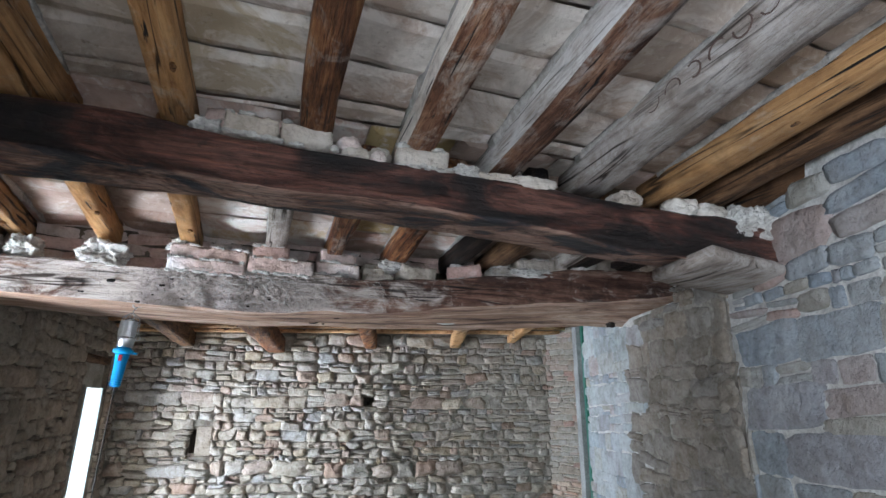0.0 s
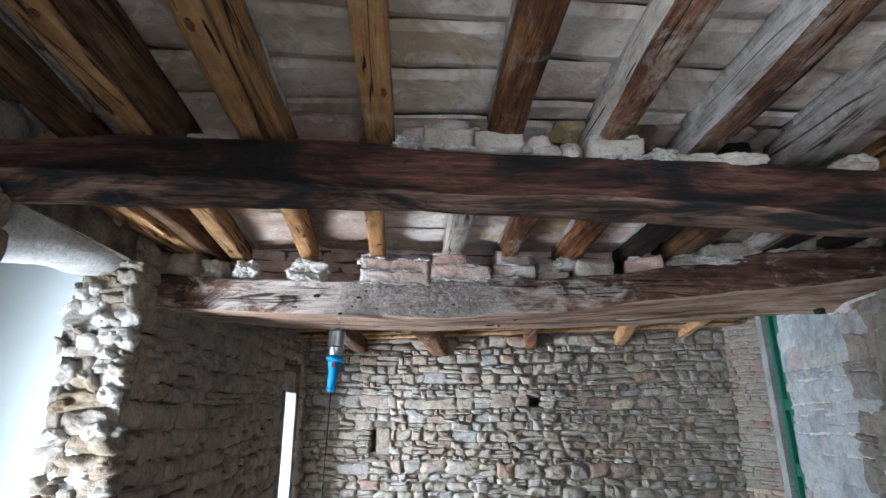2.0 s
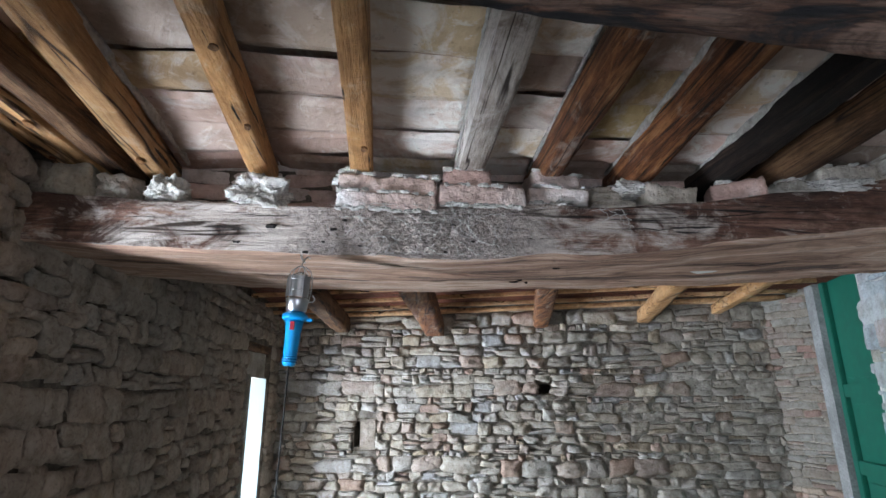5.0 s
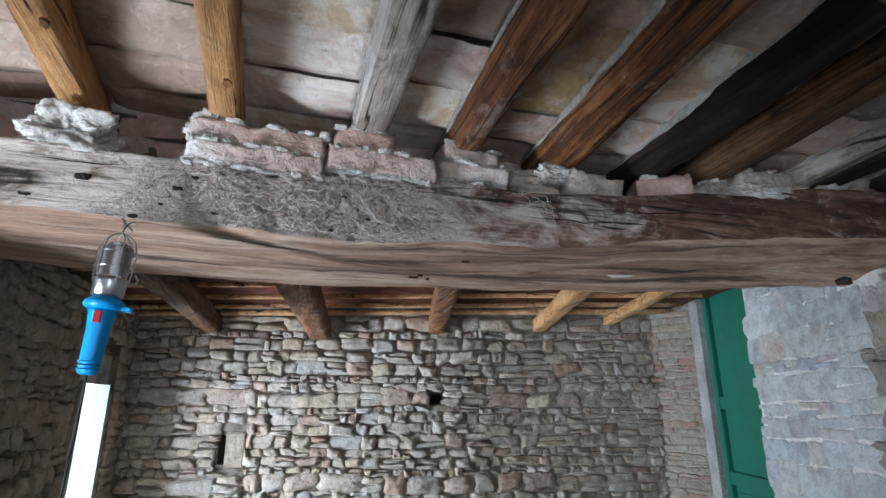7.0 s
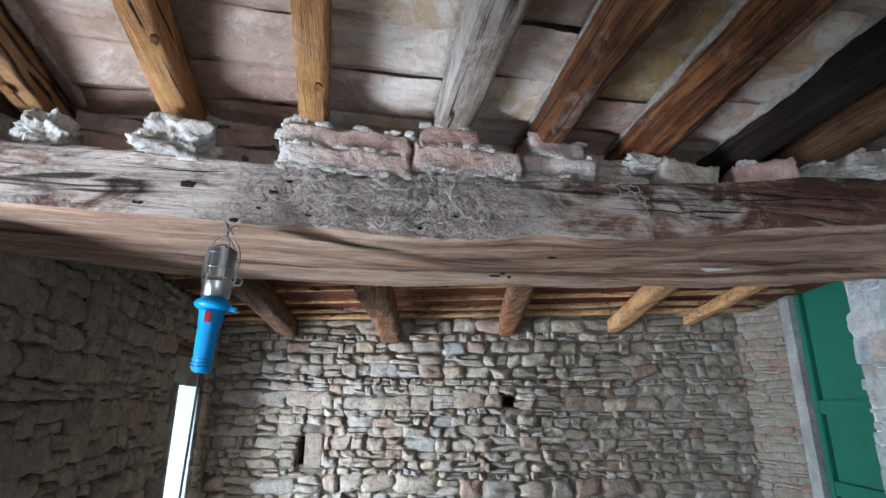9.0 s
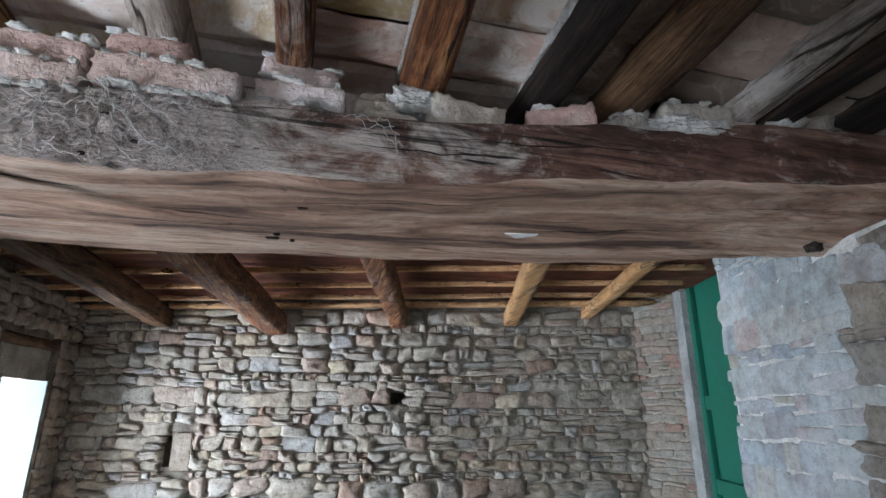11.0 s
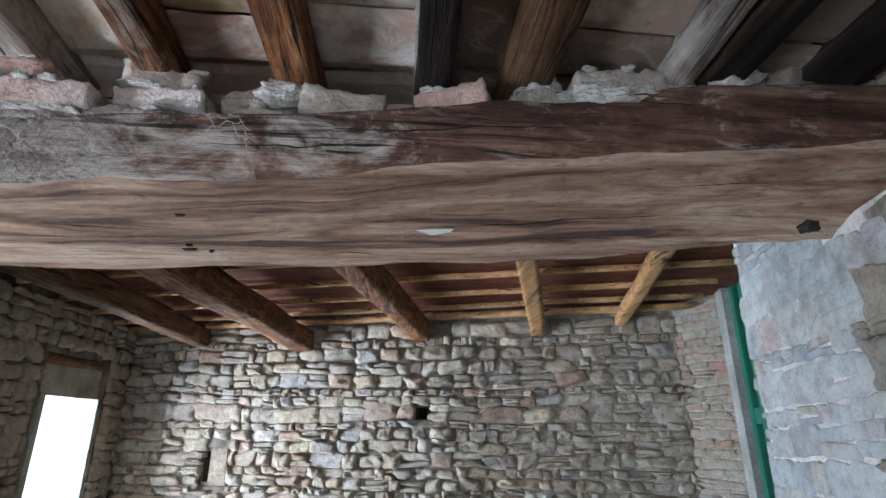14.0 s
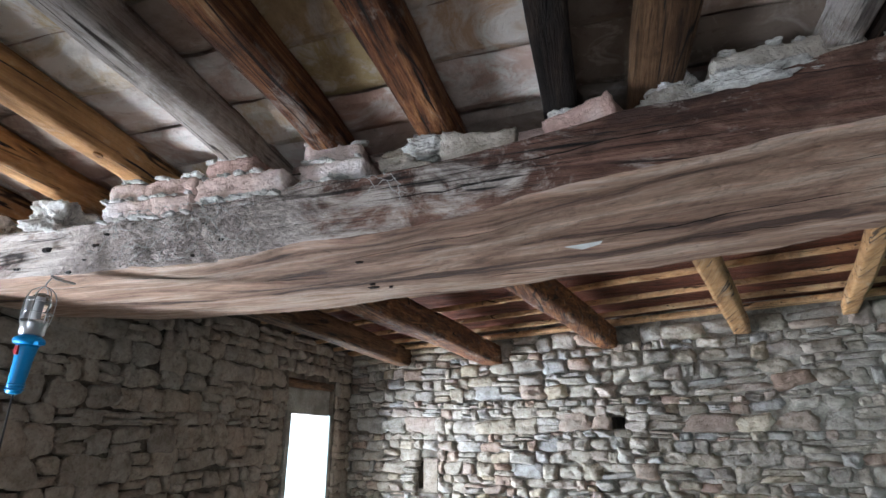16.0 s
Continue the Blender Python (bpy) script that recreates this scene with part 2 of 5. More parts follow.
far_stone_joined = stone_mat("grey_ochre_stone_rest", FAR_TONES, True, grime=0.6)
left_stone = stone_mat("brown_stone", LEFT_TONES, False, (0.33, 0.30, 0.265), 0.4)
left_stone_joined = stone_mat("brown_stone_rest", LEFT_TONES, True, (0.33, 0.30, 0.265), 0.4)
right_stone = stone_mat("blue_grey_stone", RIGHT_TONES, False, (0.60, 0.61, 0.61), 0.35, 0.55)
right_stone_joined = stone_mat("blue_grey_stone_rest", RIGHT_TONES, True, (0.60, 0.61, 0.61), 0.35, 0.55)
# Limewash, brightened and blued for the lit end of the right wall.
WASHED_LIT_TONES = [(0.38, 0.42, 0.44), (0.45, 0.46, 0.455), (0.28, 0.35, 0.41), (0.46, 0.39, 0.375), (0.32, 0.38, 0.43), (0.47, 0.48, 0.475), (0.42, 0.41, 0.36)]
washed_lit_stone = stone_mat("limewashed_lit_stone", WASHED_LIT_TONES, False, (0.50, 0.55, 0.575), 0.8, 0.7)
washed_lit_stone_joined = stone_mat("limewashed_lit_stone_rest", WASHED_LIT_TONES, True, (0.50, 0.55, 0.575), 0.8, 0.7)
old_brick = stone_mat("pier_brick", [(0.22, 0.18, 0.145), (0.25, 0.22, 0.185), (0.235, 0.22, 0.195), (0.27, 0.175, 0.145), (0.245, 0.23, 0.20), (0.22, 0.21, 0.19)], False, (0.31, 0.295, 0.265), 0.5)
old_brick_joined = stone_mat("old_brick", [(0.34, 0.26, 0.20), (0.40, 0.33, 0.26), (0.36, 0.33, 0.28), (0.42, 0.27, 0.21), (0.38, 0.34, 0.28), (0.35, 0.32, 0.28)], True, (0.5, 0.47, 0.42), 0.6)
dirt_mortar = mortar_mat("earth_mortar", (0.25, 0.21, 0.165), (0.065, 0.052, 0.042))
lime_mortar = mortar_mat("lime_mortar", (0.74, 0.735, 0.71), (0.50, 0.48, 0.45))
rubble_lime = mortar_mat("broken_lime", (0.40, 0.36, 0.31), (0.17, 0.135, 0.095), 14.0)
smeared_mortar = mortar_mat("smeared_mortar", (0.42, 0.385, 0.335), (0.13, 0.11, 0.09), 7.0)
grey_plaster = mortar_mat("dirty_plaster", (0.46, 0.44, 0.40), (0.22, 0.20, 0.17), 5.0)
white_plaster = plain_mat("white_plaster", (0.52, 0.575, 0.58), 0.9, 0.0, (0.47, 0.53, 0.54), 2.2)
ground_mat = mortar_mat("earth_floor", (0.48, 0.44, 0.39), (0.36, 0.325, 0.285), 3.0)
beam_wood_dark = hewn_mat("dark_beam_wood", [(0.005, 0.0045, 0.005), (0.019, 0.011, 0.010), (0.080, 0.031, 0.023), (0.19, 0.085, 0.062), (0.055, 0.028, 0.025)], (0.38, 0.46, 0.54, 0.62, 0.70), 0.42)
# Scraped underside, its pale tone partly the passage light put into the colour.
beam_wood_lit_under = hewn_mat("scraped_lit_beam_wood", [(0.018, 0.019, 0.026), (0.035, 0.032, 0.038), (0.17, 0.088, 0.062), (0.42, 0.27, 0.21), (0.26, 0.145, 0.105)], (0.38, 0.44, 0.49, 0.57, 0.70), 0.5, 0.6)
# Lime dust, with the brightness beside the passage opening put into its colour.
beam_wood_dusty_lit = wood_mat("dusty_lit_beam_wood", [(0.36, (0.035, 0.018, 0.015)), (0.46, (0.13, 0.064, 0.047)), (0.56, (0.25, 0.145, 0.11)), (0.70, (0.40, 0.29, 0.235))], "x", 0.6, (0.60, 0.56, 0.53), 0.53, 0.85, 0.7, patch=(0.05, 0.027, 0.021), fade=(-0.08, 0.22, 1.1), soft=0.35, burl=(-0.46, 0.40))
# Smoother sawn underside, its colour lightened for the bounce it catches from below.
beam_wood_under = hewn_mat("sawn_lit_beam_wood", [(0.09, 0.048, 0.034), (0.30, 0.175, 0.122), (0.47, 0.305, 0.215), (0.60, 0.455, 0.36), (0.36, 0.21, 0.125)], (0.37, 0.44, 0.51, 0.58, 0.66), 0.65, 0.45, 1.0, 0.42)
new_wood = wood_mat("honey_pine", [(0.34, (0.32, 0.16, 0.062)), (0.48, (0.54, 0.295, 0.125)), (0.64, (0.66, 0.41, 0.20))], "y", 0.6, (0.60, 0.48, 0.36), 0.62, cracks=0.3, rough=0.6, stained=0.5)
red_wood = wood_mat("dark_red_wood", [(0.34, (0.04, 0.016, 0.010)), (0.46, (0.19, 0.075, 0.034)), (0.58, (0.39, 0.175, 0.072)), (0.70, (0.52, 0.31, 0.165))], "y", 0.8, (0.46, 0.41, 0.37), 0.62, 0.9, 0.65)
# Dusty red wood again, its colour brightened for light the near bay lacks.
dusty_lit_red_wood = wood_mat("dusty_lit_red_wood", [(0.34, (0.07, 0.030, 0.019)), (0.46, (0.25, 0.12, 0.072)), (0.58, (0.42, 0.235, 0.145)), (0.70, (0.54, 0.37, 0.26))], "y", 0.7, (0.55, 0.49, 0.44), 0.57, 0.8, 0.65)
grey_wood = wood_mat("grey_wood", [(0.34, (0.25, 0.20, 0.165)), (0.48, (0.46, 0.395, 0.34)), (0.64, (0.60, 0.535, 0.475))], "y", 0.6, (0.68, 0.63, 0.58), 0.52, 0.5, 0.8, stained=0.6, splits=0.5)
black_wood = wood_mat("charred_wood", [(0.36, (0.006, 0.005, 0.005)), (0.5, (0.022, 0.016, 0.013)), (0.62, (0.07, 0.045, 0.034)), (0.72, (0.16, 0.10, 0.075))], "y", 0.8, None, cracks=0.9, rough=0.7)
brown_wood = wood_mat("brown_wood", [(0.34, (0.04, 0.02, 0.011)), (0.48, (0.14, 0.075, 0.038)), (0.64, (0.26, 0.155, 0.085))], "y", 0.8, None, cracks=0.9, rough=0.65)
batten_wood = wood_mat("batten_pine", [(0.34, (0.52, 0.28, 0.13)), (0.5, (0.74, 0.45, 0.23)), (0.66, (0.80, 0.57, 0.34))], "x", 0.8, None, cracks=0.4, rough=0.65)
board_wood = wood_mat("red_board", [(0.34, (0.10, 0.026, 0.014)), (0.5, (0.22, 0.065, 0.034)), (0.66, (0.32, 0.12, 0.065))], "x", 0.8, None, cracks=0.6, rough=0.7)
TILES = [(0.44, 0.33, 0.27), (0.54, 0.45, 0.38), (0.50, 0.39, 0.32), (0.58, 0.50, 0.43), (0.46, 0.345, 0.275), (0.52, 0.43, 0.30), (0.55, 0.47, 0.405)]
PINK_TILES = [(0.60, 0.39, 0.32), (0.66, 0.50, 0.42), (0.62, 0.44, 0.36), (0.68, 0.57, 0.49), (0.58, 0.37, 0.30), (0.62, 0.46, 0.21), (0.66, 0.52, 0.44)]
limed_tile = tile_mat_of("limed_clay_tile", TILES, (0.74, 0.685, 0.63), 0.45)
tile_mat = tile_mat_of("clay_tile", [tuple(x * 0.82 for x in t) for t in TILES], (0.58, 0.52, 0.46), 0.54)
limed_pink_tile = tile_mat_of("limed_pink_tile", PINK_TILES, (0.82, 0.76, 0.71), 0.46)
pink_tile = tile_mat_of("pink_clay_tile", [tuple(x * 0.66 for x in t) for t in PINK_TILES], (0.54, 0.47, 0.42), 0.54)
# Darkest tiles: shade over the wall-side bays, put into the tile colour.
shaded_tile = tile_mat_of("shaded_clay_tile", [tuple(x * 0.42 for x in t) for t in TILES], (0.34, 0.30, 0.26), 0.56)
brick_mat = stone_mat("pink_brick", [(0.68, 0.45, 0.39), (0.76, 0.58, 0.52), (0.78, 0.68, 0.64), (0.72, 0.50, 0.43)], False, (0.85, 0.82, 0.80), 1.0, 0.6)
green_paint = plain_mat("green_paint", (0.008, 0.105, 0.070), 0.4, 0.0, (0.012, 0.085, 0.058))
blue_plastic = plain_mat("blue_plastic", (0.0, 0.24, 0.56), 0.35, 0.0, (0.005, 0.19, 0.44))
steel = plain_mat("steel", (0.55, 0.56, 0.58), 0.28, 1.0)
black_rubber = plain_mat("black_rubber", (0.02, 0.02, 0.02), 0.6)
red_plastic = plain_mat("red_plastic", (0.35, 0.02, 0.03), 0.4)
paper_mat = plain_mat("paper", (0.75, 0.75, 0.73), 0.9)
web_mat = plain_mat("cobweb", (0.5, 0.48, 0.45), 0.95)
scrawl_mat = plain_mat("charcoal_scrawl", (0.10, 0.065, 0.055), 0.9)
glass_mat, gnt, gb = shader("lamp_glass", 0.08)
gb.inputs["Base Color"].default_value, gb.inputs["Transmission Weight"].default_value = (0.9, 0.93, 0.95, 1), 1.0

# ---- builders ----


def mesh_of(name, verts, faces, mat=None, smooth=True):
    me = bpy.data.meshes.new(name)
    me.from_pydata([tuple(v) for v in verts], [], faces)
    if smooth:
        me.polygons.foreach_set("use_smooth", [True] * len(me.polygons))
    if mat:
        me.materials.append(mat)
    me.update()
    return me


def part(name, mesh, mat=None, parent=None, label=""):
    """Links a mesh (or bmesh) as one object, under a parent if given."""
    if isinstance(mesh, bmesh.types.BMesh):
        bm, mesh = mesh, bpy.data.meshes.new(name)
        bm.to_mesh(mesh)
        bm.free()
    if mat and not mesh.materials:
        mesh.materials.append(mat)
    ob = new(name, mesh)
    if parent:
        ob.parent = parent
        ob.matrix_parent_inverse = Matrix.Identity(4)
    if label:
        tagged(ob, label)
    return ob


def box(x0, x1, y0, y1, z0, z1, bevel=0.0):
    bm = bmesh.new()
    bmesh.ops.create_cube(bm, size=1)
    for v in bm.verts:
        v.co = Vector(((x0 + x1) / 2 + v.co.x * (x1 - x0), (y0 + y1) / 2 + v.co.y * (y1 - y0), (z0 + z1) / 2 + v.co.z * (z1 - z0)))
    if bevel:
        bmesh.ops.bevel(bm, geom=bm.edges[:], offset=bevel, segments=2, profile=0.7, affect="EDGES")
    return bm


class Face:
    """A wall's inner face: a start, a direction along it, and the way into the room."""

    def __init__(self, x0, y0, x1, y1):
        self.o = Vector((x0, y0, 0))
        d = Vector((x1 - x0, y1 - y0, 0))
        self.length = d.length
        self.u = d.normalized()
        self.n = Vector((self.u.y, -self.u.x, 0))

    def at(self, u, z, d=0.0):
        return self.o + self.u * u + self.n * d + Vector((0, 0, z))

    def slab(self, bm, u0, u1, z0, z1, d0, d1):
        vs = [bm.verts.new(self.at(u, z, d)) for d in (d0, d1) for z in (z0, z1) for u in (u0, u1)]
        for f in ((0, 1, 3, 2), (4, 6, 7, 5), (0, 4, 5, 1), (2, 3, 7, 6), (0, 2, 6, 4), (1, 5, 7, 3)):
            bm.faces.new([vs[i] for i in f])


def stone_shapes(count, flat, seed, nu=6, nv=4, loaf=False):
    """Rounded stones of unit size, with uneven faces: u, v in -0.5..0.5, d outward."""
    r, out = random.Random(seed), []
    for k in range(count):
        verts, faces = [], []
        p = r.uniform(3.5, 11.0) if not flat else r.uniform(5.0, 12.0)
        if loaf:
            p = r.uniform(3.2, 9.0)
        off = Vector((r.uniform(-9, 9), r.uniform(-9, 9), r.uniform(-9, 9)))
        skew, tip = r.uniform(-0.12, 0.12), r.uniform(-0.1, 0.1)
        cx = [r.uniform(-0.17, 0.17) * (0.5 if flat else 1) for _ in range(4)]
        cy = [r.uniform(-0.20, 0.20) * (0.4 if flat else 1) for _ in range(4)]
        for j in range(nv + 1):
            for i in range(nu + 1):
                a, b = 2 * i / nu - 1, 2 * j / nv - 1
                s = (abs(a) ** p + abs(b) ** p) ** (1 / p)
                m = max(abs(a), abs(b), 1e-6)
                k2 = m / s if s > 0 else 1
                a, b = a * k2, b * k2
                q = noise.noise(Vector((a * 1.3, b * 1.3, 0)) + off)
                d = 1 - 0.5 * m ** (6 if not flat else 8) + 0.75 * q * (1 if not flat else 0.45) + 2.2 * tip * a + 1.6 * skew * b
                if loaf:
                    d = 1.1 - 0.8 * m ** 7 + 0.5 * q + 0.22 * noise.noise(Vector((a * 4, b * 4, 1)) + off) + 1.2 * tip * a + 1.0 * skew * b
                w = 1 + (0.26 if not flat else 0.16) * noise.noise(Vector((a * 2, b * 2, 3)) + off)
                wt = ((1 - a) * (1 - b) / 4, (1 + a) * (1 - b) / 4, (1 + a) * (1 + b) / 4, (1 - a) * (1 + b) / 4)
                verts.append((a * 0.52 * w + sum(p2 * q2 for p2, q2 in zip(wt, cx)), b * 0.52 * w + sum(p2 * q2 for p2, q2 in zip(wt, cy)), d))
        n = len(verts)
        edge = [i for i in range(nu)] + [nu + j * (nu + 1) for j in range(nv)] + [nv * (nu + 1) + nu - i for i in range(nu)] + [(nv - j) * (nu + 1) for j in range(nv)]
        for e in edge:
            verts.append((verts[e][0] * 1.02, verts[e][1] * 1.02, -1.2))
        for j in range(nv):
            for i in range(nu):
                a = j * (nu + 1) + i
                faces.append((a, a + 1, a + nu + 2, a + nu + 1))
        for i, e in enumerate(edge):
            i2 = (i + 1) % len(edge)
            faces.append((edge[i2], e, n + i, n + i2))
        out.append((verts, faces))
    return out


def lay_courses(r, u0, u1, z0, z1, hmin, hmax, wmin, wmax, skip, gap, mixed=0.25, ragged=0.0):
    """Stones of a rough coursed wall as (u, z, w, h), none over the skipped oblongs."""
    out, z = [], z0
    while z < z1 - hmin * 0.5:
        h = r.uniform(hmin, hmax)
        u = u0 - r.uniform(0, wmin)
        while u < u1:
            w = min(h * r.uniform(wmin, wmax), 0.42)
            cells = [(u, z, w, h)]
            k = r.random()
            if k < mixed:
                s = r.uniform(0.4, 0.6)
                cells = [(u, z, w, h * s), (u, z + h * s, w, h * (1 - s))]
            elif k < mixed * 1.6 and w > 1.6 * h:
                s = r.uniform(0.35, 0.65)
                cells = [(u, z, w * s, h), (u + w * s, z, w * (1 - s), h)]
            for cu, cz, cw, ch in cells:
                a0, a1 = max(cu, u0), min(cu + cw, u1 + (r.uniform(-ragged, ragged) if ragged else 0))
                if a1 - a0 < 0.02 or cz + ch > z1 + 0.02:
                    continue
                if any(a1 > s0 + 0.004 and a0 < s1 - 0.004 and cz + ch > t0 + 0.004 and cz < t1 - 0.004 for s0, s1, t0, t1 in skip):
                    for s0, s1, t0, t1 in skip:
                        if cz + ch > t0 and cz < t1:
                            if a0 < s0 < a1:
                                a1 = s0
                            elif a0 < s1 < a1:
                                a0 = s1
                    if a1 - a0 < 0.025 or any(a1 > s0 + 0.004 and a0 < s1 - 0.004 and cz + ch > t0 + 0.004 and cz < t1 - 0.004 for s0, s1, t0, t1 in skip):
                        continue
                out.append(((a0 + a1) / 2 + r.uniform(-0.003, 0.003), cz + ch / 2 + r.uniform(-0.004, 0.004), a1 - a0 - gap, ch - gap))
            u += w
        z += h
    return out


def set_stones(name, face, cells, shapes, mats, proud, parent, near, r, limit=290, wander=0.02):
    """The stones inside the stretch near are pieces of their own, the rest one joined mesh."""
    meshes = [mesh_of(name, v, f, mats[0]) for v, f in shapes]
    verts, faces, made = [], [], 0
    for u, z, w, h in cells:
        k = r.randrange(len(shapes))
        d = proud * r.uniform(0.6, 1.4)
        tilt = r.uniform(-0.09, 0.09)
        c = face.at(u, z + wander * noise.noise(Vector((u * 1.1, z * 2.0, 4))))
        ax, az = face.u * math.cos(tilt) + Vector((0, 0, math.sin(tilt))), Vector((0, 0, math.cos(tilt))) - face.u * math.sin(tilt)
        m = Matrix((ax * w, az * h, face.n * d)).transposed().to_4x4()
        m.translation = c
        if near(u, z) and made < limit:
            ob = part(name, meshes[k], None, parent)
            ob.matrix_basis = m
            made += 1
        else:
            n = len(verts)
            verts += [m @ Vector(v) for v in shapes[k][0]]
            faces += [tuple(n + i for i in q) for q in shapes[k][1]]
    if verts:
        rest = part(name + "_courses", mesh_of(name + "_rest", verts, faces, mats[1]), None, parent)
        tagged(rest, kind="stuff")


def loft(name, rings, mat, parent=None, label="", caps=True):
    return part(name, loft_mesh(rings, mat, caps, name), None, parent, label)


def loft_mesh(rings, mat, caps=True, name="lime_fillet"):
    """A skin through rings of equal count."""
    n, verts, faces = len(rings[0]), [], []
    for ring in rings:
        verts += ring
    for i in range(len(rings) - 1):
        for j in range(n):
            k = (j + 1) % n
            faces.append((i * n + j, i * n + k, (i + 1) * n + k, (i + 1) * n + j))
    if caps:
        faces.append(tuple(range(n))[::-1])
        faces.append(tuple((len(rings) - 1) * n + j for j in range(n)))
    return mesh_of(name, verts, faces, mat)


def squarish(w, h, p=5.0, n=20):
    """A rounded oblong about its middle."""
    out = []
    for i in range(n):
        a = 2 * math.pi * (i + 0.5) / n
        c, s = math.cos(a), math.sin(a)
        k = (abs(c) ** p + abs(s) ** p) ** (-1 / p)
        out.append((c * k * w / 2, s * k * h / 2))
    return out


def timber(name, p0, p1, w, h, mat, label, category, group="", p=9.0, wobble=0.006, seed=0, bend=0.0, n=26):
    """A rafter or batten: p0, p1 are the middle of its underside."""
    p0, p1 = Vector(p0), Vector(p1)
    d = (p1 - p0)
    side = d.cross(Vector((0, 0, 1))).normalized()
    up = side.cross(d).normalized()
    rings = []
    for i in range(n + 1):
        t = i / n
        c = p0 + d * t + up * h / 2 + side * bend * math.sin(math.pi * t)
        ring = []
        for a, b in squarish(w, h, p):
            q = noise.noise_vector(Vector((seed * 7.3 + a * 9, t * d.length * 3.0, b * 9))) * wobble
            q2 = noise.noise_vector(Vector((seed * 3.1, t * d.length * 1.2, 5))) * wobble * 1.2
            ring.append(c + side * (a + q.x + q2.x) + up * (b + q.y + q2.y))
        rings.append(ring)
    ob = loft(name, rings, mat)
    return tagged(ob, label, category, group)

# ---- walls, floor ----
left = Face(-1.22, -2.6, -1.22, 5.94)
left.n = Vector((1, 0, 0))
far = Face(-1.22, 5.945, 2.82, 4.88)
right = Face(0.90, -2.2, 2.373, 3.53)
right.n = Vector((-right.u.y, right.u.x, 0))
jamb = Face(2.975, 4.524, 2.80, 4.90)
jamb.n = Vector((-jamb.u.y, jamb.u.x, 0))


def structure(name, bm, mat, label, category):
    return tagged(part(name, bm, mat), label, category, kind="structure")


structure("floor", box(-3.2, 3.6, -3.2, 6.6, -0.12, 0.0), ground_mat, "bare earth floor of a stone farmhouse attic", "floor")
L = lambda y: y + 2.6
bm = bmesh.new()
TOP = 2.62
for u0, u1, z0, z1 in ((0, L(-1.9), 0, TOP), (L(-1.9), L(-0.7), 0, 0.75), (L(-1.9), L(-0.7), 1.82, TOP), (L(-0.7), L(1.545), 0, TOP),
                       (L(1.545), L(2.34), 2.14, TOP), (L(2.34), L(4.90), 0, TOP), (L(4.90), L(5.62), 1.95, TOP), (L(5.62), L(6.2), 0, TOP)):
    left.slab(bm, u0, u1, z0, z1, -0.46 if not (u0 == L(1.545)) else -0.26, -0.012)
wall_left = structure("wall_left", bm, dirt_mortar, "brown rubble stone wall with a doorway and a broken opening", "wall")
bm = bmesh.new()
for u0, u1, z0, z1 in ((-0.3, 0.745, 0, 2.34), (0.745, 0.80, 0, 1.12), (0.745, 0.80, 1.33, 2.34), (0.80, 2.345, 0, 2.34), (2.345, 2.445, 0, 1.545), (2.345, 2.445, 1.635, 2.34), (2.445, far.length + 0.6, 0, 2.34)):
    far.slab(bm, u0, u1, z0, z1, -0.4, -0.012)
far.slab(bm, -0.3, far.length + 0.6, 0, 2.34, -0.55, -0.4)
wall_far = structure("wall_far", bm, dirt_mortar, "rough coursed rubble stone wall in grey and ochre", "wall")
bm = bmesh.new()
for u0, u1, z0, z1, d in ((-0.6, 4.52, 0, TOP, -0.008), (4.52, 5.25, 0, 2.08, -0.008), (4.52, 5.25, 2.08, TOP, -0.30), (5.25, right.length, 0, TOP, -0.008)):
    right.slab(bm, u0, u1, z0, z1, -0.5, d)
wall_right = structure("wall_right", bm, lime_mortar, "stone block wall pointed with pale lime mortar", "wall")
bm = bmesh.new()
for ring in ([(2.975, 4.524), (2.80, 4.90), (3.5, 4.90), (3.5, 4.46), (3.04, 4.46)],):
    lo = [bm.verts.new((x + 0.008, y + 0.005, 0)) for x, y in ring]
    hi = [bm.verts.new((x + 0.008, y + 0.005, 2.6)) for x, y in ring]
    bm.faces.new(lo), bm.faces.new(hi[::-1])
    for i in range(len(ring)):
        k = (i + 1) % len(ring)
        bm.faces.new((lo[i], hi[i], hi[k], lo[k]))
wall_jamb = structure("wall_jamb", bm, rubble_lime, "narrow brick and stone pier beside the green door", "wall")
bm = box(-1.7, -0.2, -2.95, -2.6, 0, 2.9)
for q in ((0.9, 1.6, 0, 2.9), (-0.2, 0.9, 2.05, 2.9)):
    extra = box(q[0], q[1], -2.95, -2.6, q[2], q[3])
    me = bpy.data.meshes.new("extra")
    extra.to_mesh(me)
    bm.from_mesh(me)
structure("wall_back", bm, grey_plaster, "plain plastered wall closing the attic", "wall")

# ---- beams ----


def spine(points, x):
    """Smooth value along x through (x, value) pairs."""
    for (x0, a), (x1, b) in zip(points, points[1:]):
        if x <= x1:
            t = max(0.0, (x - x0) / (x1 - x0))
            return a + (b - a) * (t * t * (3 - 2 * t) * 0.5 + t * 0.5)
    return points[-1][1]


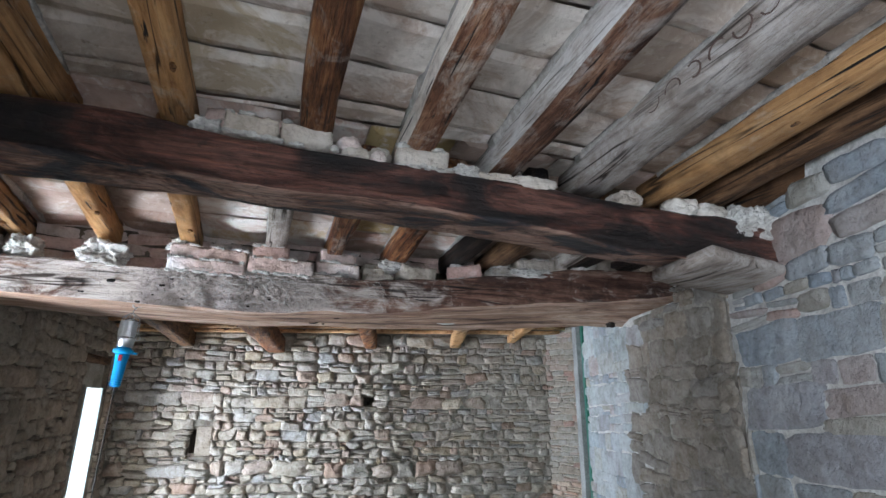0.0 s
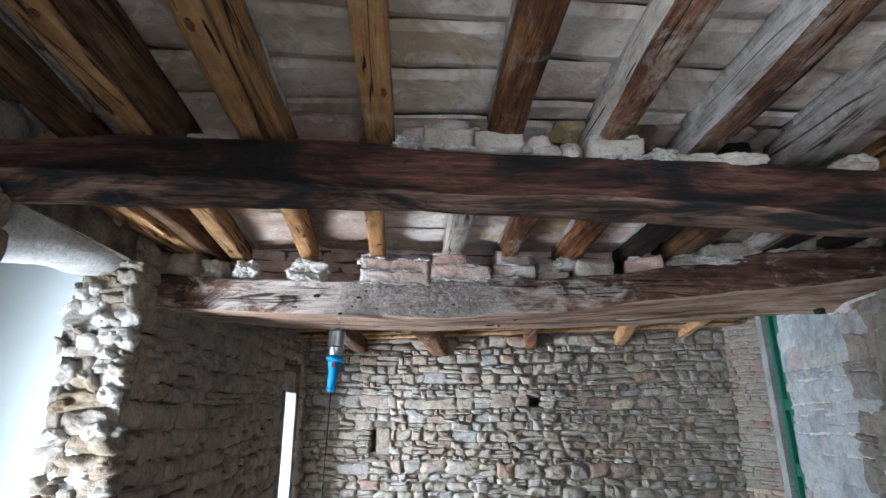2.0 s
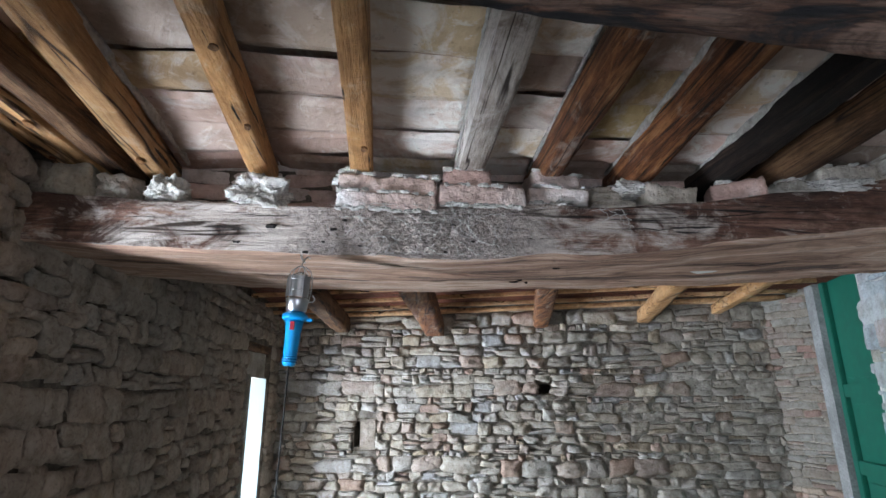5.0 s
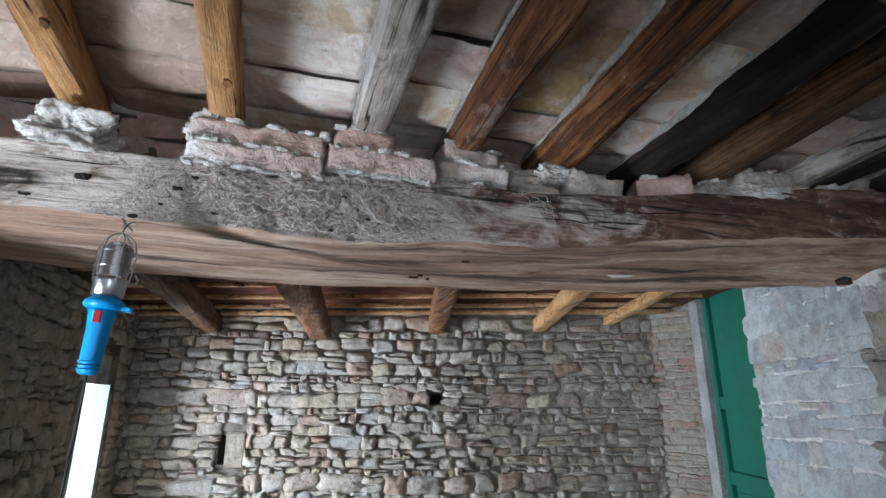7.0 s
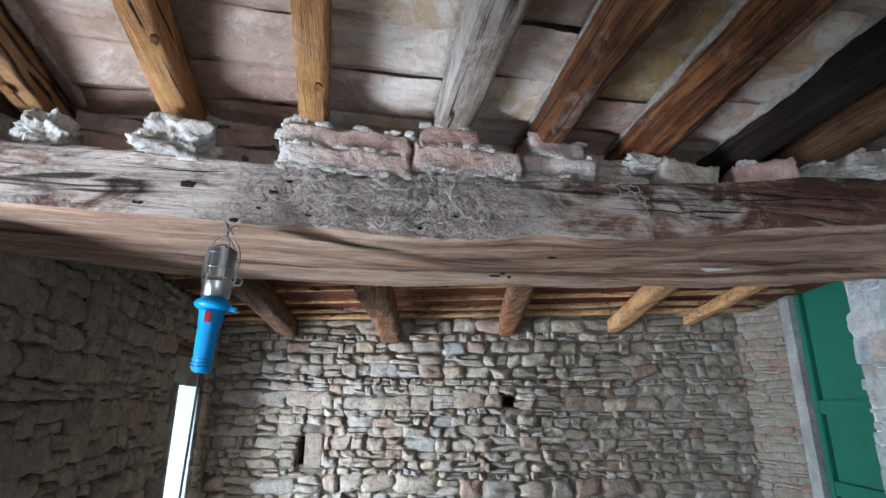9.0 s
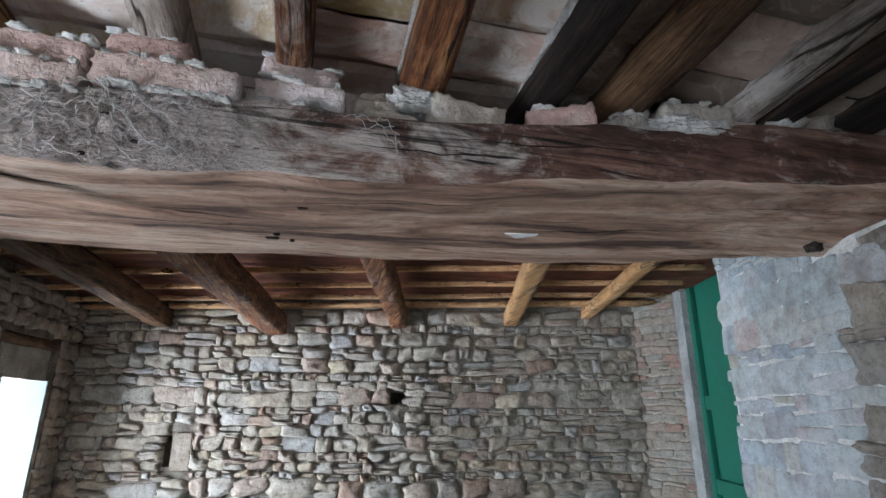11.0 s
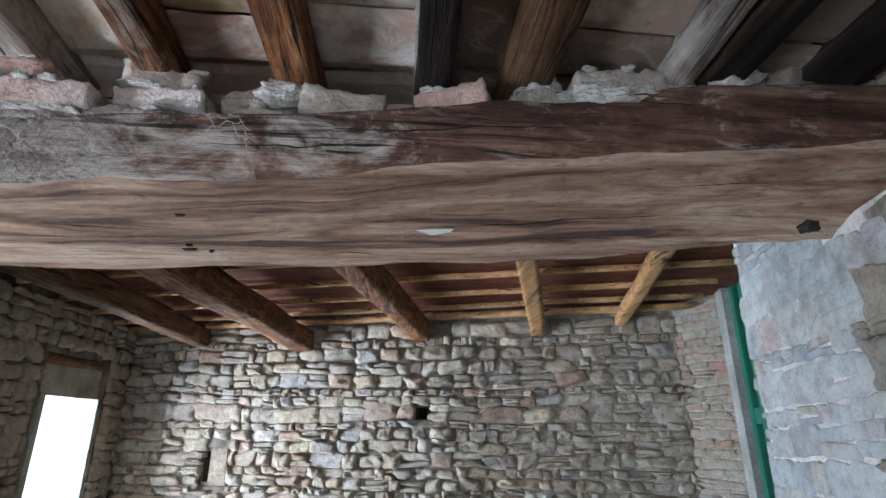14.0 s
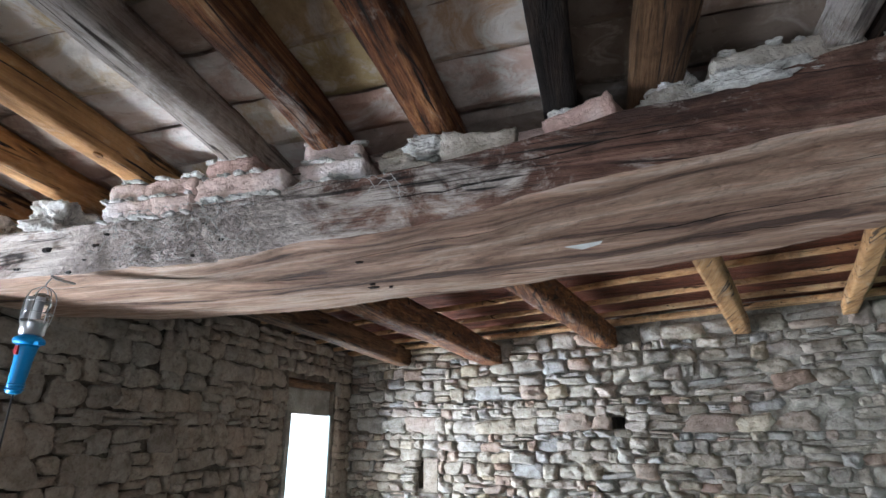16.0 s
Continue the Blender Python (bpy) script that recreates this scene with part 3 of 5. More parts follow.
def big_beam(name, x0, x1, top, low, back_low, front, back, mat, label, seed, steps=260, under_mat=None, worn=None, rugged=0.013):
    """A hewn beam along x: heights of its front top, front low and back low arris, and its depth."""
    rings = []
    for i in range(steps + 1):
        x = x0 + (x1 - x0) * i / steps
        zt, zl, zb = spine(top, x), spine(low, x), spine(back_low, x)
        yf, yb = spine(front, x), spine(back, x)
        corners = [(yf + 0.012, zt), (yf + 0.005, zl), (yb, zb), (yb - 0.02, zt + 0.01)]
        ring = []
        for (ya, za), (yc, zc) in zip(corners, corners[1:] + corners[:1]):
            length = math.hypot(yc - ya, zc - za)
            for s in range(18):
                t = 0.035 + 0.93 * s / 17
                ring.append((ya + (yc - ya) * t, za + (zc - za) * t))
        pts = []
        for y, z in ring:
            q = noise.noise_vector(Vector((x * 1.4 + seed, y * 5, z * 5)))
            q2 = noise.noise_vector(Vector((x * 5 + seed, y * 22, z * 22)))
            q3 = noise.noise_vector(Vector((x * 2.2 + seed, y * 55, z * 55)))
            q4 = noise.noise_vector(Vector((x * 26 + seed, y * 40, z * 40)))
            if worn and y < yf + 0.03 and worn[0] < x < worn[1]:
                k = min(1.0, (x - worn[0]) * 6, (worn[1] - x) * 6)
                pit = noise.noise(Vector((x * 30 + z * 14, y * 10, z * 34)))
                y += k * (0.020 * max(0.0, pit) + 0.010 * noise.noise(Vector((x * 9 + z * 7, 5, z * 9))))
            pts.append(Vector((x, y + q.y * rugged + q2.y * 0.008 + q3.y * 0.004 + q4.y * 0.0022, z + q.z * rugged * 0.9 + q2.z * 0.008 + q3.z * 0.004 + q4.z * 0.0022)))
        rings.append(pts)
    ob = loft(name, rings, mat)
    if under_mat:
        ob.data.materials.append(under_mat)
        for p in ob.data.polygons[:steps * 72]:
            if 17 <= p.index % 72 < 36:
                p.material_index = 1
    return tagged(ob, label, "beam")


big_beam("wooden_beam", -1.42, 2.02,
         [(-1.42, 2.25), (-0.7, 2.28), (-0.3, 2.28), (0.0, 2.255), (0.6, 2.24), (1.6, 2.225), (2.02, 2.17)],
         [(-1.42, 2.16), (-0.4, 2.145), (0.1, 2.115), (0.7, 2.095), (1.3, 2.065), (2.02, 2.04)],
         [(-1.42, 2.11), (0.0, 2.11), (2.02, 2.09)],
         [(-1.42, 1.43), (2.02, 1.43)], [(-1.42, 1.56), (-0.1, 1.57), (0.3, 1.61), (0.9, 1.64), (2.02, 1.70)],
         beam_wood_dark, "dark reddish hewn oak beam carrying the rafters", 3.0, steps=420, under_mat=beam_wood_lit_under, rugged=0.024)
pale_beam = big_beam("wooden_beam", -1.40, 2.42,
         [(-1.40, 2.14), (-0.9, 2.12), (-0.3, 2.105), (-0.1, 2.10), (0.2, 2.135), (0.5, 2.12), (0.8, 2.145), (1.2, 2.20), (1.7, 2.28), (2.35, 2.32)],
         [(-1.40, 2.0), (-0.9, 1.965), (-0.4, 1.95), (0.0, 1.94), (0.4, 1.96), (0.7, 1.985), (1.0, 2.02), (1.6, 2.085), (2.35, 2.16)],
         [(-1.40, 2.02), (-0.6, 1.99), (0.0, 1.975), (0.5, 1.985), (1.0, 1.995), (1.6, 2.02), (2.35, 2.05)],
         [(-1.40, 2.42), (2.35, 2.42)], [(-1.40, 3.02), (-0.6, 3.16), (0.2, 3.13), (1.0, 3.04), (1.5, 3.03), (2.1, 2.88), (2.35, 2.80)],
         beam_wood_dusty_lit, "bowed grey-brown hewn beam dusted with old lime, its lit stretch painted paler", 11.0, steps=420, under_mat=beam_wood_under, worn=(-0.42, 0.36))

# ---- rafters ----
SLOPE = -0.07


def under(y):
    return 2.30 + SLOPE * (y - 1.45)


G1, G2, G3 = "rafters over the near bay", "rafters between the beams", "rafters down to the far wall"
made_near, made_mid = {}, {}
near_rafters = [(-1.06, 0.08, brown_wood), (-0.865, 0.075, new_wood), (-0.775, 0.08, brown_wood), (-0.55, 0.07, new_wood), (-0.482, 0.045, new_wood), (-0.19, 0.078, new_wood), (0.175, 0.095, red_wood), (0.475, 0.095, dusty_lit_red_wood), (0.785, 0.105, dusty_lit_red_wood),
                (1.13, 0.15, grey_wood), (1.45, 0.10, new_wood), (1.66, 0.08, brown_wood), (1.84, 0.09, brown_wood)]
for i, (x, w, mat) in enumerate(near_rafters):
    word = {"honey_pine": "honey-coloured sawn pine", "dark_red_wood": "dark reddish hewn", "dusty_lit_red_wood": "reddish hewn lime-dusted", "grey_wood": "wide grey weathered", "brown_wood": "old brown round-edged", "charred_wood": "blackened old"}[mat.name]
    made_near[i] = timber("rafter", (x, -2.7, under(-2.7)), (x, 1.62, under(1.62)), w, 0.10, mat, word + " rafter resting on the dark beam", "rafter", G1, 14 if mat is new_wood else 8, 0.004 if mat is new_wood else 0.011, i)
# The last rafter's black is the right end's shade put into its colour.
mid_rafters = [(-1.26, -1.16, 0.05, new_wood), (-1.19, -1.09, 0.05, new_wood), (-1.05, -1.03, 0.08, brown_wood), (-0.86, -0.905, 0.07, new_wood), (-0.535, -0.58, 0.065, new_wood), (-0.235, -0.258, 0.07, new_wood), (0.10, 0.098, 0.09, grey_wood), (0.36, 0.358, 0.08, red_wood), (0.65, 0.66, 0.10, red_wood),
               (0.97, 0.97, 0.085, black_wood), (1.20, 1.19, 0.11, brown_wood), (1.54, 1.54, 0.075, grey_wood), (1.66, 1.65, 0.12, black_wood), (1.96, 1.93, 0.15, black_wood)]
for i, (xa, xb, w, mat) in enumerate(mid_rafters):
    word = {"honey_pine": "honey-coloured sawn pine", "dark_red_wood": "split reddish hewn", "grey_wood": "grey weathered", "brown_wood": "old brown round-edged", "charred_wood": "blackened old"}[mat.name]
    lift = max(0, xb - 0.6) * 0.05
    lean = (xb - xa) / 0.67
    xs, xb = xa - 0.15 * lean, xb + 0.22 * lean
    made_mid[i] = timber("rafter", (xs, 1.60, under(1.60) - 0.01 + lift * 0.5), (xb, 2.64, under(2.64) + 0.005 + lift), w, 0.095, mat, word + " rafter bedded on bricks over the pale beam", "rafter", G2, 14 if mat is new_wood else 8, 0.004 if mat is new_wood else 0.011, 40 + i)
low_rafters = [(-0.78, 3.0, -0.63, 5.80, 2.10, 0.12, brown_wood), (-0.16, 3.0, 0.20, 5.60, 2.05, 0.16, red_wood), (0.53, 3.0, 1.10, 5.36, 2.10, 0.12, red_wood), (1.28, 3.0, 1.92, 5.14, 2.12, 0.10, new_wood), (1.91, 3.0, 2.47, 4.99, 2.18, 0.075, new_wood)]
for i, (xa, ya, xb, yb, z, w, mat) in enumerate(low_rafters):
    word = {"honey_pine": "honey-coloured sawn pine", "dark_red_wood": "dark reddish hewn", "brown_wood": "brown hewn"}[mat.name]
    timber("rafter", (xa, ya, z + 0.05), (xb, yb, z), w, 0.145 if w > 0.11 else 0.10 if w > 0.08 else 0.07, mat, word + " rafter set into the top of the far wall", "rafter", G3, 16, 0.006, 80 + i)

# knots in the sawn pine
knot_wood = wood_mat("pine_knot", [(0.34, (0.14, 0.06, 0.024)), (0.5, (0.28, 0.135, 0.05)), (0.66, (0.38, 0.20, 0.085))], "z", 1.0, None, cracks=0.6, rough=0.5)
rk = random.Random(31)


def knots(rafter, xa, xb, ya, yb, w, lift, count):
    """Dark round knots standing a hair proud of a rafter's underside."""
    for i in range(count):
        t = (i + rk.uniform(0.2, 0.8)) / count
        x, y = xa + (xb - xa) * t + rk.uniform(-0.28, 0.28) * w, ya + (yb - ya) * t
        a, b, n = rk.uniform(0.007, 0.013), rk.uniform(0.010, 0.020), 14
        ring = [(x + a * math.cos(2 * math.pi * k / n) * (1 + 0.2 * math.sin(k * 2.1 + i)), y + b * math.sin(2 * math.pi * k / n), 0) for k in range(n)]
        low = [(px, py, under(py) + lift - 0.0035) for px, py, _ in ring]
        top = [(px, py, under(py) + lift + 0.012) for px, py, _ in ring]
        faces = [tuple(range(n))[::-1]] + [(k, (k + 1) % n, n + (k + 1) % n, n + k) for k in range(n)]
        part("knot", mesh_of("knot", low + top, faces, knot_wood, False), None, rafter, "dark round knot in the pine")


for i, (x, w, mat) in enumerate(near_rafters):
    if mat is new_wood and w > 0.05:
        knots(made_near[i], x, x, -0.2, 1.42, w, 0.0, 3)
for i, (xa, xb, w, mat) in enumerate(mid_rafters):
    if mat is new_wood:
        knots(made_mid[i], xa, xb, 1.72, 2.5, w, -0.003, 2)

# limewash left on the flanks of two rafters; the grey one's lit flank painted alike
limed_lit_wood = wood_mat("limed_lit_wood", [(0.34, (0.40, 0.33, 0.28)), (0.48, (0.64, 0.59, 0.54)), (0.64, (0.74, 0.71, 0.67))], "y", 0.7, (0.80, 0.77, 0.73), 0.48, 0.45, 0.85, stained=0.4)
for ob in (made_near[7], made_near[8], made_mid[6]):
    ob.data.materials.append(limed_lit_wood)
    for p in ob.data.polygons:
        if p.normal.x > 0.72:
            p.material_index = 1

# lime pushed into the joint of rafter and tile
fillet_lime = mortar_mat("fillet_lime", (0.60, 0.57, 0.54), (0.36, 0.33, 0.30), 18.0)


def fillet(rafter, x, side, w, y0, y1, zoff, size, seed):
    rings, n = [], 40
    for i in range(n + 1):
        y = y0 + (y1 - y0) * i / n
        s = size * (0.75 + 0.6 * noise.noise(Vector((seed, y * 5, 0))) + 0.35 * noise.noise(Vector((seed, y * 19, 2))))
        s = max(s, 0.006)
        e = x + side * (w / 2 - 0.004)
        z = under(y) + zoff + 0.10
        ring = [(e, z), (e + side * s * 1.0, z), (e + side * s * 0.75, z - s * 0.45), (e + side * 0.010, z - s * 1.7), (e, z - s * 1.9)]
        q = noise.noise_vector(Vector((seed, y * 30, 7))) * 0.004
        rings.append([Vector((a + q.x, y, c + q.z)) for a, c in ring])
    part("lime_fillet", loft_mesh(rings, fillet_lime), None, rafter, "white lime smeared along the rafter")


for i, side, size in ((6, -1, 0.012), (7, -1, 0.014), (8, -1, 0.022), (9, -1, 0.014), (10, -1, 0.013), (11, -1, 0.014), (4, 1, 0.011), (0, 1, 0.010)):
    x, w, mat = near_rafters[i]
    fillet(made_near[i], x, side, w, -1.0, 1.50, 0.0, size, i * 3.3)
for i, side, size in ((3, 1, 0.016), (6, -1, 0.010), (7, -1, 0.010), (8, -1, 0.014), (9, -1, 0.014), (11, -1, 0.012)):
    xa, xb, w, mat = mid_rafters[i]
    fillet(made_mid[i], (xa + xb) / 2, side, w, 1.66, 2.60, max(0, xb - 0.6) * 0.035, size, 50 + i * 3.3)

# ---- ceiling ----


def tile_field(name, edges, y0, y1, pitch, seed, mats, kinds, lift=0.098):
    """Flat tiles in rows from rafter to rafter, with a solid back above them."""
    r = random.Random(seed)
    verts, faces, looks = [], [], []

    def tile(xa, xb, ya, yb, look_no):
        n, dz, tx, ty = len(verts), r.uniform(-0.003, 0.007), r.uniform(-0.002, 0.002), r.uniform(-0.002, 0.002)
        g, k, m = 0.0018, 9, 6
        for j in range(m + 1):
            for i in range(k + 1):
                a, c = i / k, j / m
                x = xa + g + (xb - xa - 2 * g) * a
                y = ya + g + (yb - ya - 2 * g) * c + 0.006 * noise.noise(Vector((x * 14, ya * 9, 3.0 + j))) * (1 if j in (0, m) else 0.3)
                z = under(y) + lift + dz + tx * (i - k / 2) + ty * (j - m / 2) + 0.004 * noise.noise(Vector((x * 11, y * 11, 1)))
                verts.append((x, y, z + (0.010 if i in (0, k) or j in (0, m) else 0)))
        for j in range(m):
            for i in range(k):
                a = n + j * (k + 1) + i
                faces.append((a, a + k + 1, a + k + 2, a + 1))
                looks.append(look_no)

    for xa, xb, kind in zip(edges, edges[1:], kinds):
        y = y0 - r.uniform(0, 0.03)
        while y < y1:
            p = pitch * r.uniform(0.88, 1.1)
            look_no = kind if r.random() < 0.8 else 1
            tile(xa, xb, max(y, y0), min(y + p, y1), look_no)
            y += p
    n = len(verts)
    x0, x1 = edges[0], edges[-1]
    for z in (0.034, 0.07):
        verts.extend([(x0, y0, under(y0) + lift + z), (x1, y0, under(y0) + lift + z), (x1, y1, under(y1) + lift + z), (x0, y1, under(y1) + lift + z)])
    faces.extend([(n, n + 3, n + 2, n + 1), (n + 4, n + 5, n + 6, n + 7), (n, n + 1, n + 5, n + 4), (n + 1, n + 2, n + 6, n + 5), (n + 2, n + 3, n + 7, n + 6), (n + 3, n, n + 4, n + 7)])
    ob = part(name, mesh_of(name, verts, faces, mats[0], False))
    for m in mats[1:]:
        ob.data.materials.append(m)
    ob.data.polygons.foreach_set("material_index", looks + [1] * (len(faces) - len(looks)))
    return tagged(ob, "flat clay ceiling tiles with dusty lime over the rafters", "ceiling", kind="structure")


tile_field("ceiling", [-1.7, -1.40, -1.06, -0.82, -0.52, -0.19, 0.175, 0.475, 0.785, 1.13, 1.45, 1.75, 2.1, 2.6], -3.0, 1.52, 0.175, 5, (limed_tile, tile_mat, shaded_tile), (2, 2, 1, 1, 1, 0, 0, 0, 0, 1, 1, 2, 2))
tile_field("ceiling_mid", [-1.7, -1.35, -1.05, -0.90, -0.56, -0.25, 0.075, 0.34, 0.635, 1.0, 1.235, 1.6, 1.93, 2.6], 1.52, 2.86, 0.175, 6, (limed_pink_tile, pink_tile, shaded_tile), (2, 2, 1, 1, 1, 0, 0, 1, 0, 2, 2, 2, 2))
structure("ceiling_low", box(-1.7, 3.4, 2.86, 6.5, 2.32, 2.42), board_wood, "dark reddish roof boards above pale battens", "ceiling")
for i, (d, w) in enumerate(((0.09, 0.11), (0.36, 0.035), (0.68, 0.03), (1.02, 0.03), (1.40, 0.035), (1.82, 0.03), (2.25, 0.03))):
    z = 2.225 + 0.03 * d
    timber("roof_batten", far.at(-0.05, z, d), far.at(far.length + 0.1 - 0.05 * d, z + 0.03, d + 0.03), w, 0.03, batten_wood, "pale sawn pine batten across the low rafters", "batten", "battens of the low roof", 12, 0.005, 120 + i, n=30)

# ---- green door in the right wall ----
dface = Face(2.615, 3.20, 2.985, 4.48)
dface.n = Vector((-dface.u.y, dface.u.x, 0))
door = tagged(new("door_1"), "closed green painted panelled wooden door in the embrasure", "door", kind="structure")


def door_piece(name, u0, u1, z0, z1, d0, d1):
    bm = bmesh.new()
    dface.slab(bm, u0, u1, z0, z1, d0, d1)
    bmesh.ops.recalc_face_normals(bm, faces=bm.faces[:])
    bmesh.ops.bevel(bm, geom=bm.edges[:], offset=0.004, segments=2, affect="EDGES")
    part(name, bm, green_paint, door)


W = dface.length
door_piece("panel", 0.0, W, 0.0, 2.58, -0.03, 0.0)
door_piece("stile", W - 0.12, W, 0.0, 2.58, 0.0, 0.034)
door_piece("stile", 0.60, 0.69, 0.0, 2.58, 0.0, 0.034)
door_piece("stile", 0.05, 0.535, 0.0, 2.58, 0.0, 0.016)
door_piece("meeting_batten", 0.54, 0.60, 0.0, 2.58, 0.0, 0.036)
for z in (0.1, 1.03, 1.52, 2.50):
    door_piece("rail", 0.69, W - 0.12, z, z + 0.085, 0.0, 0.033)
for z0, z1 in ((0.19, 1.025), (1.12, 1.515), (1.61, 2.495)):
    door_piece("raised_panel", 0.725, W - 0.155, z0 + 0.035, z1 - 0.035, 0.0, 0.012)
bm = bmesh.new()
Face(2.952, 4.425, 2.99, 4.555).slab(bm, 0, 0.13, 0, 2.5, -0.06, 0.0)
structure("door_jamb", bm, mortar_mat("jamb_plaster", (0.30, 0.305, 0.30), (0.17, 0.17, 0.165), 6.0, 0.5), "strip of pale plaster between brick pier and green door", "trim")

# ---- hand lamp ----


def tube(name, pts, radius, mat, parent=None, label="", n=8):
    cu = bpy.data.curves.new(name, "CURVE")
    cu.dimensions, cu.bevel_depth, cu.bevel_resolution = "3D", radius, 2
    sp = cu.splines.new("POLY")
    sp.points.add(len(pts) - 1)
    for p, q in zip(sp.points, pts):
        p.co = (*q, 1)
    tmp = bpy.data.objects.new(name, cu)
    me = bpy.data.meshes.new_from_object(tmp)
    bpy.data.objects.remove(tmp)
    me.materials.clear()
    me.materials.append(mat)
    me.polygons.foreach_set("use_smooth", [True] * len(me.polygons))
    return part(name, me, None, parent, label)


def turned(profile, n=24):
    """A mesh of revolution about z through (radius, z) pairs."""
    verts, faces = [], []
    for r0, z in profile:
        verts += [(r0 * math.cos(2 * math.pi * i / n), r0 * math.sin(2 * math.pi * i / n), z) for i in range(n)]
    for j in range(len(profile) - 1):
        for i in range(n):
            k = (i + 1) % n
            faces.append((j * n + i, j * n + k, (j + 1) * n + k, (j + 1) * n + i))
    faces.append(tuple(range(n))[::-1])
    faces.append(tuple((len(profile) - 1) * n + i for i in range(n)))
    return verts, faces


lamp = tagged(new("inspection_lamp"), "blue hand lamp with wire cage hanging from a nail", "lamp")


def lamp_part(name, profile, mat, label=""):
    return part(name, mesh_of(name, *turned(profile), mat), None, lamp, label)


lamp_part("handle", [(0.010, 0.0), (0.017, 0.003), (0.0185, 0.03), (0.021, 0.09), (0.024, 0.115), (0.026, 0.122)], blue_plastic, "blue ribbed plastic handle")
lamp_part("collar", [(0.026, 0.122), (0.034, 0.126), (0.036, 0.133), (0.033, 0.139), (0.027, 0.143), (0.024, 0.147)], blue_plastic, "flared blue plastic collar")
lamp_part("socket", [(0.024, 0.147), (0.028, 0.15), (0.029, 0.170), (0.031, 0.176), (0.031, 0.182), (0.026, 0.186)], steel, "steel lamp socket ring")
lamp_part("bulb", [(0.012, 0.18), (0.018, 0.195), (0.025, 0.215), (0.026, 0.235), (0.020, 0.252), (0.008, 0.259)], glass_mat, "clear glass bulb")
for k in range(6):
    a = 2 * math.pi * k / 6
    tube("cage_wire", [(math.cos(a) * r0, math.sin(a) * r0, z) for r0, z in ((0.031, 0.178), (0.034, 0.20), (0.034, 0.24), (0.027, 0.262), (0.012, 0.274), (0.0, 0.277))], 0.0013, steel, lamp)
for r0, z in ((0.034, 0.205), (0.034, 0.235)):
    tube("cage_ring", [(math.cos(a) * r0, math.sin(a) * r0, z) for a in [2 * math.pi * i / 24 for i in range(25)]], 0.0012, steel, lamp)
part("reflector", mesh_of("reflector", [(math.cos(a) * 0.0325, math.sin(a) * 0.0325, z) for z in (0.186, 0.215, 0.245) for a in [radians(200 + 14 * i) for i in range(11)]],
     [(j * 11 + i, j * 11 + i + 1, (j + 1) * 11 + i + 1, (j + 1) * 11 + i) for j in range(2) for i in range(10)], steel), None, lamp, "curved steel reflector behind the bulb")
tube("hook", [(0, 0, 0.277), (0.001, 0.0, 0.288), (0.006, 0.003, 0.300), (0.012, 0.01, 0.308), (0.014, 0.03, 0.308)], 0.0016, steel, lamp)
part("switch", box(-0.006, 0.006, -0.027, -0.018, 0.095, 0.118, 0.002), red_plastic, lamp, "small red rocker switch")
for z in (0.008, 0.015, 0.022):
    lamp_part("rib", [(0.018, z), (0.0205, z + 0.001), (0.0205, z + 0.003), (0.018, z + 0.004)], blue_plastic)
part("hanging_lug", box(0.030, 0.048, -0.010, 0.010, 0.122, 0.131, 0.003), blue_plastic, lamp, "blue plastic hanging lug on the collar")
tube("cage_latch", [(0.030, 0.0, 0.176), (0.044, 0.0, 0.178), (0.047, 0.0, 0.186), (0.040, 0.0, 0.196)], 0.0016, steel, lamp)
lamp.matrix_world = pose(-0.424, 2.375, 1.625, 0, 3.5, 0)
cable = [(-0.424, 2.375, 1.628)]
for i in range(1, 25):
    z = 1.628 - i * 0.068
    cable.append((-0.424 - 0.012 * math.sin(i * 0.22) - 0.03 * (i / 24) ** 2, 2.375 + 0.01 * math.sin(i * 0.31), max(z, 0.004)))
tagged(tube("lamp_cable", cable, 0.0023, black_rubber), "thin black cable hanging from the hand lamp", "cable")

# ---- passage behind the broken opening ----
structure("passage_wall", box(-3.1, -1.43, 2.305, 2.55, 0, 2.5), white_plaster, "whitewashed plaster wall beyond the broken opening", "wall")
structure("passage_ceiling", box(-3.1, -1.68, 0.4, 2.33, 2.3, 2.4), white_plaster, "whitewashed passage ceiling", "ceiling")
structure("passage_side", box(-3.1, -1.68, 0.3, 0.4, 0, 2.4), white_plaster, "whitewashed passage side wall", "wall")

# ---- door surround in the left wall ----
structure("door_reveal", box(-1.69, -1.25, 5.608, 5.64, 0, 1.69), plain_mat("clean_white_plaster", (0.42, 0.51, 0.52), 0.9, 0.0, (0.40, 0.49, 0.50), 2.5), "white plastered side of the doorway", "wall")
structure("door_side", box(-1.66, -1.185, 4.845, 4.895, 0, 1.70), grey_plaster, "grey plastered arris on the near side of the doorway", "wall")
structure("door_head", box(-1.60, -1.27, 4.90, 5.62, 1.69, 1.89), grey_plaster, "grey plaster panel over the doorway", "wall")
timber("door_lintel", (-1.33, 4.82, 1.885), (-1.33, 5.70, 1.885), 0.20, 0.07, brown_wood, "rough brown wooden lintel over the doorway", "lintel", "", 9, 0.008, 201)

